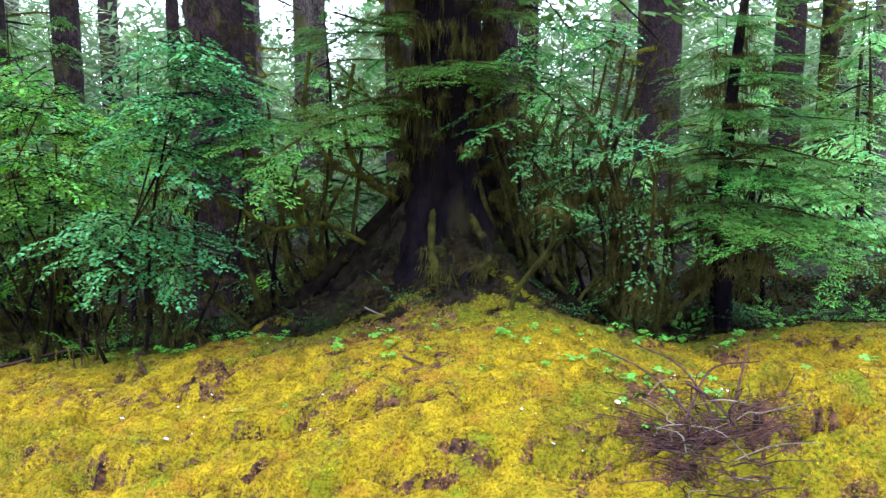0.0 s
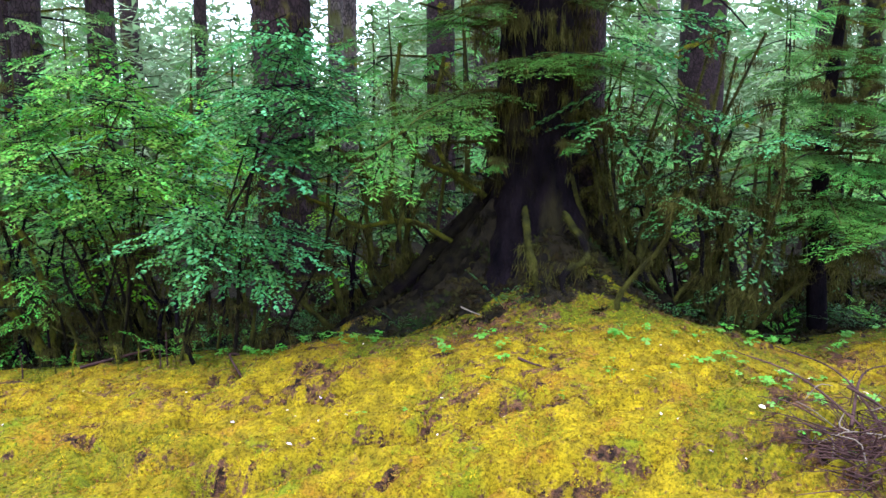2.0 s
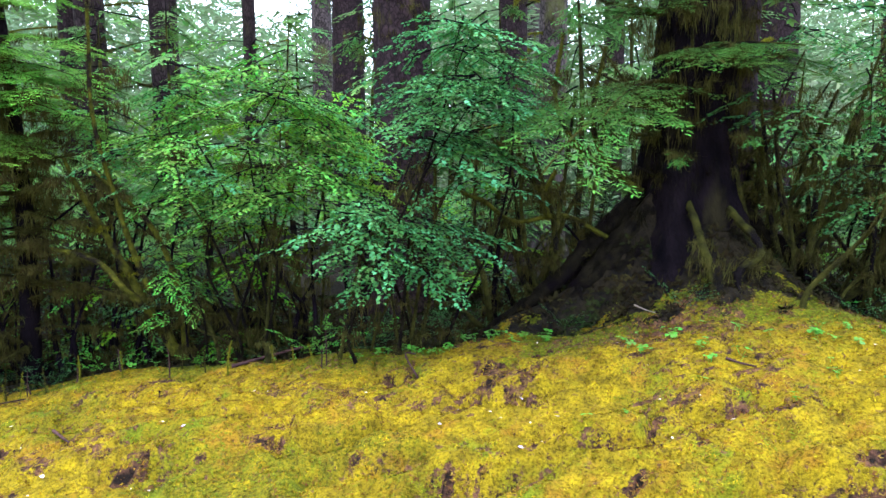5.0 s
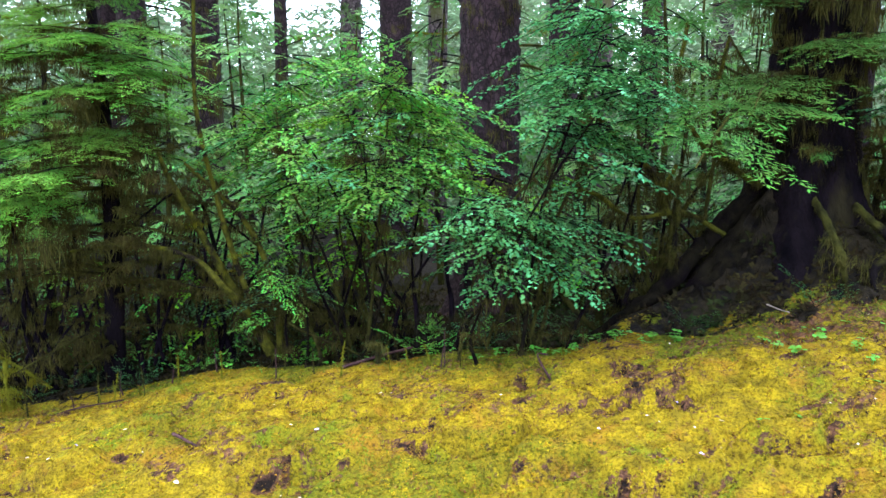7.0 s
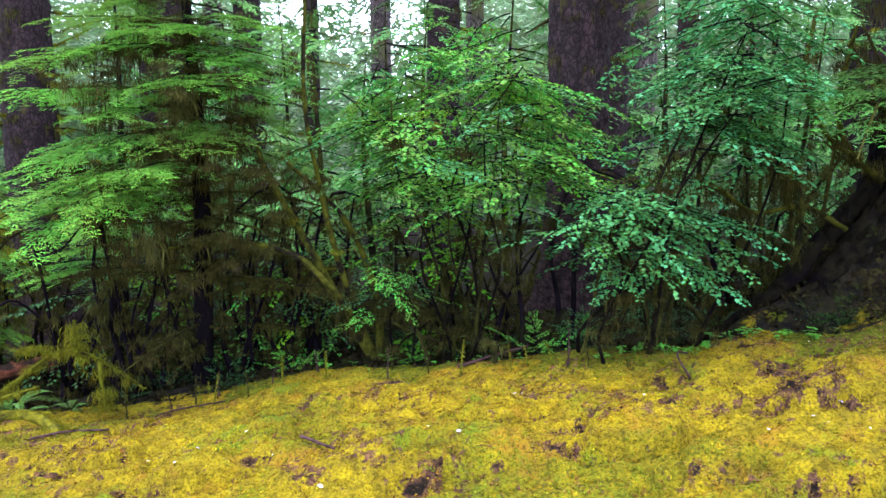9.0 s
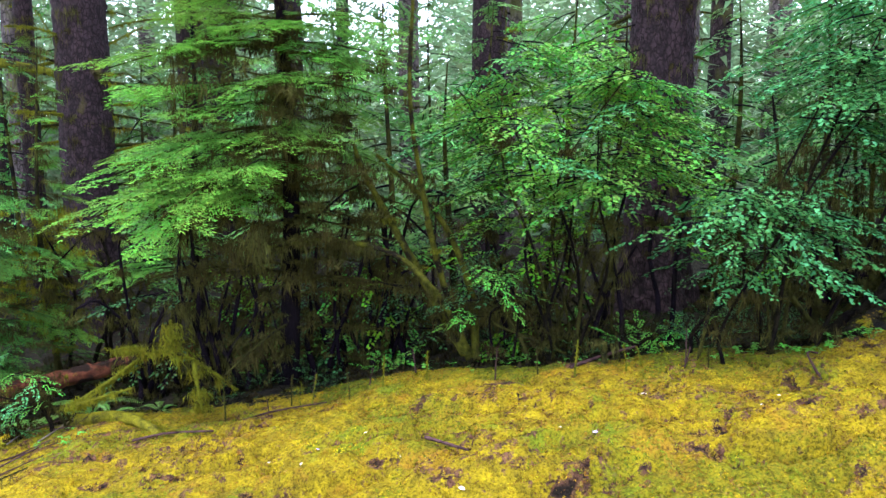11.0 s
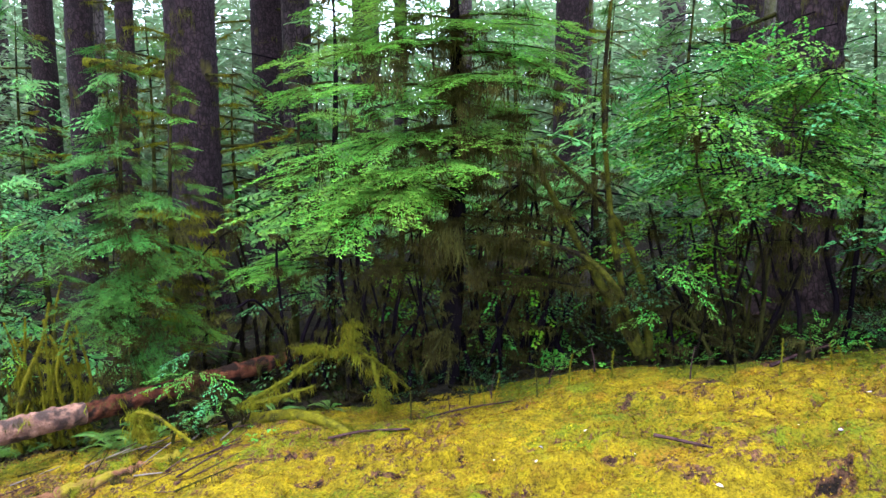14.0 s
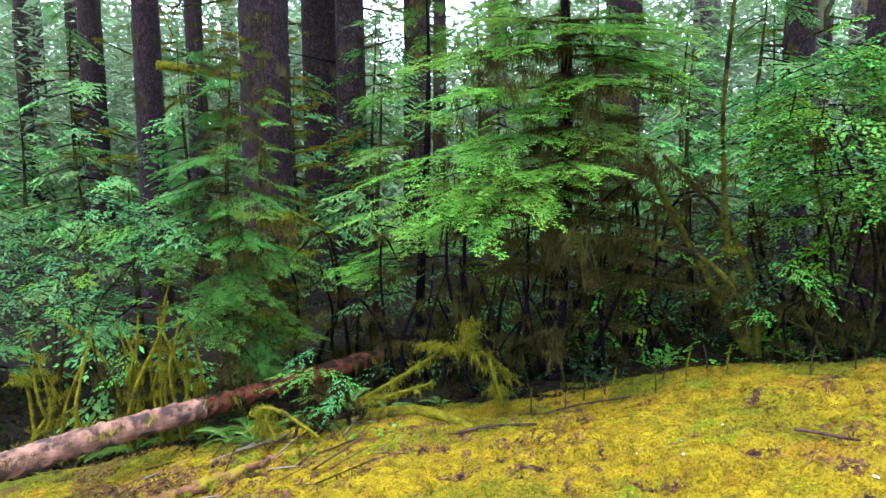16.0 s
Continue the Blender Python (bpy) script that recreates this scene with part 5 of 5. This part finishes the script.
stems("mossy_stub", "short mossy stump and fallen stick on the crest", [[(-3.9, 6.38, -0.42), (-3.9, 6.38, -0.16)]], MOSSY, 0.03, 0.024, 1, "stump")


def log(name, label, p, q, r0, r1, mat, n=60):
    ob = thing(name, p, label, "log")
    b = Build()
    mid = (np.array(p) + np.array(q)) / 2 + [0.03, 0.05, 0.02]
    tube(b, curve([local(ob, p), local(ob, mid), local(ob, q)], n), [r0, r1], 36, 0, 0.026 if r0 > 0.08 else 0.045, 13)
    part("log_body", b.mesh("log_body", [mat], True), ob)
    d = np.array(q) - np.array(p)
    a = math.atan2(d[1], d[0])
    for i in range(16):
        u = uni(0.02, 0.9)
        r = r0 + (r1 - r0) * u
        c = local(ob, np.array(p) + d * u) + [uni(-0.05, 0.05), uni(-0.05, 0.05), r * 0.8]
        m = Matrix.Translation(c) @ Matrix.Rotation(a + uni(-0.4, 0.4), 4, "Z") @ Matrix.Diagonal((uni(0.4, 1.0), uni(1.5, 3.0), uni(0.4, 1.2), 1))
        part("moss_tuft", pick(BEARDS_BRIGHT if i % 2 else BEARDS), ob, "", m)
    for i in range(3):
        u, side = uni(0.05, 0.9), uni(-2.6, -0.4)
        r = r0 + (r1 - r0) * u
        nrm = np.array([-math.sin(a) * math.cos(side), math.cos(a) * math.cos(side), -math.sin(side)])
        c = np.array(p) + d * u
        limb(ob, [c + nrm * r * 0.8, c + nrm * (r + uni(0.01, 0.035))], uni(0.010, 0.018), 0.006, mat, "knot", "", 4, 7, 0.004)
    return ob


log("fallen_log", "fallen barkless pinkish log lying across the litter", (-12.0, 5.6, -1.22), (-10.45, 7.15, -1.12), 0.120, 0.108, LOGWOOD)
log("fallen_log", "broken-off rotten red end of the fallen log", (-10.50, 7.12, -1.14), (-8.3, 9.25, -1.04), 0.098, 0.09, LOGWOOD_DARK)
log("rotten_log", "half-buried rotten red log with moss", (-10.75, 5.75, -1.58), (-9.0, 6.65, -1.25), 0.062, 0.040, MOSS_RED)


# ---------------------------------------------------------------- ferns and ground plants
def frond_mesh(seed):
    r = np.random.default_rng(seed)
    b = Build()
    line = lambda t: np.array([t, 0.06 * t * t, 0.75 * t - 0.95 * t * t])
    tube(b, [line(t) for t in np.linspace(0, 1, 9)], [0.008, 0.002], 4, 0)
    V, F, c = [], [], 0
    for i in range(34):
        t = 0.08 + 0.91 * i / 34
        for sg in (-1, 1):
            p = line(t)
            ln = 0.17 * math.sin(math.pi * (0.15 + 0.85 * (1 - t)) ** 0.8) * r.uniform(0.85, 1.1) + 0.01
            d = np.array([0.25, sg, -0.25])
            q = p + d * ln
            V.extend([p, p + d * ln * 0.4 + [0.014, 0, 0], q, p + d * ln * 0.35 - [0.014, 0, 0]])
            F.append([c, c + 1, c + 2, c + 3])
            c += 4
    b.add(V, F)
    return b.mesh("frond", [FERN])


FRONDS = [frond_mesh(200 + i) for i in range(3)]


def herb(x, y, size, sets):
    ob = thing("understorey_herb", (x, y, gz(x, y) - 0.01), "low leafy plant on the dark forest floor", "plant", "understorey herbs")
    for i in range(4):
        a = i * 1.57 + uni(-0.5, 0.5)
        part("leafy_stem", pick(sets), ob, "", Matrix.Rotation(a, 4, "Z") @ Matrix.Rotation(-uni(0.3, 1.0), 4, "Y") @ Matrix.Scale(size * uni(0.7, 1.2), 4))


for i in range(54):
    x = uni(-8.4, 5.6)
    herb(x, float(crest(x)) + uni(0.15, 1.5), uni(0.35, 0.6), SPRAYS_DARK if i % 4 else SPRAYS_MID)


def fern(x, y, size, count, z=None):
    ob = thing("sword_fern", (x, y, (gz(x, y) if z is None else z) - 0.02), "green sword fern with arching fronds beside the log", "fern", "ferns")
    for i in range(count):
        a = 2 * math.pi * i / count + uni(-0.3, 0.3)
        part("frond", pick(FRONDS), ob, "", Matrix.Rotation(a, 4, "Z") @ Matrix.Rotation(uni(-0.55, 0.1), 4, "Y") @ Matrix.Scale(size * uni(0.7, 1.15), 4))


for x, y, s, n in [(-10.12, 6.98, 0.36, 8), (-9.9, 6.98, 0.32, 7), (-9.75, 7.05, 0.40, 8), (-9.1, 7.9, 0.5, 8), (-11.4, 7.6, 0.5, 10), (-10.95, 7.75, 0.5, 9), (-10.0, 7.3, 0.5, 8), (-8.6, 7.3, 0.3, 6), (-12.0, 8.0, 0.6, 9), (-8.05, 7.2, 0.28, 7), (-9.4, 7.3, 0.35, 7)]:
    fern(x, y, s, n)


def clover_mesh(seed, k):
    r = np.random.default_rng(seed)
    heart = np.array([(0, 0), (0.35, 0.34), (0.75, 0.5), (1.0, 0.28), (0.9, 0.0), (1.0, -0.28), (0.75, -0.5), (0.35, -0.34)], float)
    b = Build()
    for j in range(k):
        a = 2 * math.pi * j / k + r.uniform(-0.2, 0.2)
        m = turn_z(a)
        v = np.array([[x, y, 0.1 * abs(y) - 0.18 * x * x] for x, y in heart]) @ m.T
        b.add(v, [[0, 1, 2, 3], [0, 3, 4, 5], [0, 5, 6, 7]])
    return b.mesh("leaf", [CLOVER])


CLOVERS = [clover_mesh(300 + i, 3) for i in range(4)]


def clover(x, y, size, count):
    z = gz(x, y)
    ob = thing("clover_plant", (x, y, z), "bright green three-leaved clover growing in moss", "plant", "clover plants")
    for i in range(count):
        dx, dy, h = uni(-0.05, 0.05), uni(-0.05, 0.05), uni(0.03, 0.07)
        b = Build()
        tube(b, [(dx * 0.2, dy * 0.2, -0.01), (dx * 0.7, dy * 0.7, h * 0.7), (dx, dy, h)], [0.0016, 0.001], 4)
        part("stalk", b.mesh("stalk", [CLOVER]), ob)
        m = Matrix.Translation((dx, dy, h)) @ Euler((uni(-0.5, 0.3), uni(-0.3, 0.3), uni(0, 6))).to_matrix().to_4x4() @ Matrix.Scale(size * uni(0.7, 1.2), 4)
        part("leaf", pick(CLOVERS), ob, "", m)


def scatter(n, x0, x1, y0, y1):
    return [(uni(x0, x1), uni(y0, y1)) for _ in range(n)]


for x, y in scatter(20, 1.0, 1.75, 3.7, 4.7) + scatter(24, 0.3, 1.8, 4.7, 5.5) + scatter(16, -1.0, 0.6, 5.1, 5.8) + scatter(8, 1.8, 2.8, 4.2, 5.2) + scatter(8, -1.5, 1.0, 4.0, 5.2):
    clover(x, y, uni(0.024, 0.042), int(rg.integers(1, 4)))
for x in np.linspace(-3.0, -1.4, 18):
    clover(x + uni(-0.05, 0.05), float(crest(x)) + uni(-0.15, 0.3), uni(0.024, 0.042), 4)
for x in np.linspace(1.4, 3.2, 16):
    clover(x + uni(-0.05, 0.05), float(crest(x)) + uni(-0.2, 0.3), uni(0.024, 0.042), 4)
for x in np.linspace(-5.6, -3.2, 12):
    clover(x + uni(-0.05, 0.05), float(crest(x)) + uni(-0.1, 0.3), uni(0.02, 0.04), 2)
for x, y in scatter(12, -9.4, -8.2, 6.3, 6.9):
    clover(x, y, uni(0.018, 0.03), 2)


def flake(x, y, size, mat, label):
    z = gz(x, y) + 0.014
    base = leaf_outline("oval") * size
    n = len(base)
    v = np.array([[px, py, 0.35 * abs(py) + 0.1 * px] for px, py in base])
    b = Build()
    b.add(np.vstack([v, [0.45 * size, 0, 0.0]]), [[j, (j + 1) % n, n] for j in range(n)])
    ob = part("fallen_leaf", b.mesh("fallen_leaf", [mat]), None, "", Matrix.Translation((x, y, z)) @ Euler((uni(-0.3, 0.3), uni(-0.3, 0.3), uni(0, 6))).to_matrix().to_4x4())
    tagged(ob, label, "leaf", "fallen leaves")


for x, y, s in [(-0.466, 4.534, 0.05), (1.146, 4.26, 0.055), (-1.51, 4.745, 0.035), (-5.15, 4.925, 0.05)]:
    flake(x, y, s, PALE, "pale dry leaf lying on the moss")
for x, y in scatter(22, 0.4, 2.0, 3.7, 5.4) + scatter(34, -8, 0.4, 4.3, 5.9):
    flake(x, y, uni(0.014, 0.034), PALE, "pale dry leaf lying on the moss")
for x, y in [(0.657, 3.813), (-1.75, 5.0), (-1.8, 4.3), (-3.3, 4.9), (-2.3, 4.75), (-4.2, 5.2), (-2.2, 5.1), (-6.2, 5.6)]:
    flake(x, y, uni(0.03, 0.045), LILAC, "lilac-grey faded leaf on the moss")


def stick(points, r, mat, label):
    pts = [(x, y, gz(x, y) + dz) for x, y, dz in points]
    ob = thing("fallen_stick", pts[0], label, "stick", "fallen sticks")
    limb(ob, pts, r, r * 0.6, mat, "stick_body", "", 10, 6, 0.003)


stick([(-5.38, 5.5, 0.03), (-5.08, 5.18, 0.03)], 0.014, TWIG, "short brown stick lying on the moss")
stick([(-4.2, 6.28, 0.02), (-3.9, 6.42, 0.06), (-3.6, 6.5, 0.12)], 0.016, TWIG, "dark fallen stick propped on the crest")
stick([(-0.70, 6.0, 0.10), (-0.62, 5.97, 0.06), (-0.54, 5.93, 0.02)], 0.008, TWIG_GREY, "bleached stick leaning on the root mound")
stick([(-7.2, 6.75, 0.02), (-6.8, 6.7, 0.03), (-6.3, 6.62, 0.02)], 0.010, TWIG, "thin brown stick lying on the moss")
stick([(-7.9, 6.3, 0.03), (-7.6, 6.3, 0.03), (-7.2, 6.28, 0.02)], 0.013, TWIG, "dark stick lying on the moss")
stick([(-0.30, 5.05, 0.02), (-0.22, 5.0, 0.03), (-0.15, 4.9, 0.02)], 0.010, TWIG, "curved dark twig on the moss")
stick([(-2.5, 5.6, 0.02), (-2.6, 5.62, 0.14), (-2.52, 5.63, 0.2)], 0.010, TWIG, "broken upright twig at the crest")
for i in range(44):
    x, y = uni(-10.9, -8.8), uni(5.7, 6.9)
    a = uni(-0.6, 1.6)
    ln = uni(0.15, 0.5)
    stick([(x, y, 0.02), (x + math.cos(a) * ln, y + math.sin(a) * ln, uni(0.0, 0.10))], uni(0.003, 0.009), pick([TWIG, TWIG, TWIG_GREY, MOSSY]), "broken dead stick in the log litter")


for i in range(30):
    x = uni(-8.2, -2.8)
    y = float(crest(x)) + uni(-0.35, 0.25)
    h, dx = uni(0.08, 0.32), uni(-0.06, 0.06)
    stick([(x, y, -0.02), (x + dx * 0.4, y, h * 0.5), (x + dx, y + uni(-0.05, 0.05), h)], uni(0.004, 0.009), pick([TWIG, MOSSY, MOSS_BRIGHT]), "thin dead stem standing at the edge of the moss")


def brush_pile():
    ob = thing("brush_pile", (1.55, 3.8, gz(1.55, 3.8)), "tangled pile of dead purplish twigs in a hollow", "branch")
    for i in range(260):
        a, ln = uni(0, 2 * math.pi), uni(0.18, 0.5)
        p = np.array([1.50 + uni(-0.26, 0.26), 3.68 + uni(-0.32, 0.32), 0])
        p[2] = gz(p[0], p[1]) + uni(0.0, 0.18)
        q = p + [math.cos(a) * ln, math.sin(a) * ln * 0.5, uni(-0.02, 0.16)]
        limb(ob, [p, (p + q) / 2 + [uni(-0.06, 0.06), 0, uni(-0.02, 0.06)], q], uni(0.003, 0.006), 0.002, TWIG if i % 11 else TWIG_GREY, "twig", "", 6, 4, 0.001)
    for pts in [[(1.45, 3.95, 0.28), (1.62, 3.8, 0.16), (1.85, 3.6, -0.2)], [(1.95, 3.85, -0.05), (1.98, 3.9, 0.12), (2.15, 4.05, 0.3)], [(1.1, 3.65, -0.25), (1.45, 3.6, -0.12), (1.8, 3.6, -0.1)],
                [(1.5, 3.7, 0.05), (1.3, 4.15, 0.26), (1.08, 4.6, 0.3)], [(1.6, 3.7, 0.0), (1.5, 4.1, 0.3), (1.3, 4.5, 0.36)], [(1.6, 3.7, 0.0), (1.85, 4.1, 0.3), (2.0, 4.35, 0.42)], [(1.4, 3.8, 0.1), (1.7, 4.2, 0.28), (2.05, 4.3, 0.3)]]:
        limb(ob, pts, 0.010, 0.003, pick([TWIG, TWIG]), "branch", "", 12, 6, 0.003)


brush_pile()


# ---------------------------------------------------------------- far woods
def far_woods():
    n = 120000
    y = 19 + 50 * rg.random(n) ** 1.1
    x = -4 + rg.uniform(-1, 1, n) * (10 + y * 0.85)
    top = 2.6 + 0.21 * y
    z = -0.8 + rg.random(n) ** 1.4 * top
    c = np.stack([x, y, z], -1)
    keep = 0.15 * fbm(c * [0.6, 0.3, 0.4], 3) + 0.85 * fbm(c * [0.30, 0.05, 0.05] + 4, 2) > 0.30 + 0.26 * np.clip(z / top, 0, 1) ** 1.3
    c = c[keep]
    m, k = len(c), 3
    c = np.repeat(c, k, 0) + rg.normal(0, 0.26, (m * k, 3)) * [1, 1, 0.5]
    wall = 46000
    wx = -4 + rg.uniform(-75, 75, wall)
    wh = 7.0 + 18.0 * fbm(np.stack([wx * 0.22, 0 * wx, 0 * wx + 2], -1), 3)
    c = np.vstack([c, np.stack([wx, rg.uniform(70, 84, wall), -1 + rg.random(wall) * wh * 1.25], -1)])
    q = len(c)
    a = rg.uniform(0, 2 * np.pi, q)
    s = rg.uniform(0.05, 0.14, (q, 1)) * (0.36 + c[:, 1:2] / 15)
    out = np.stack([np.cos(a), np.sin(a), rg.uniform(-0.6, 0.1, q)], -1) * s
    side = np.stack([-np.sin(a), np.cos(a), rg.uniform(-0.4, 0.4, q)], -1) * s * 0.4
    v = np.stack([c - out - side, c - out + side, c + out * 1.2], 1).reshape(-1, 3)
    b = Build()
    b.add(v, np.arange(len(v)).reshape(-1, 3))
    tagged(part("far_woods", b.mesh("far_woods", [FAR_LEAF])), "far forest understorey, its green paled for haze", "forest", kind="stuff")


far_woods()
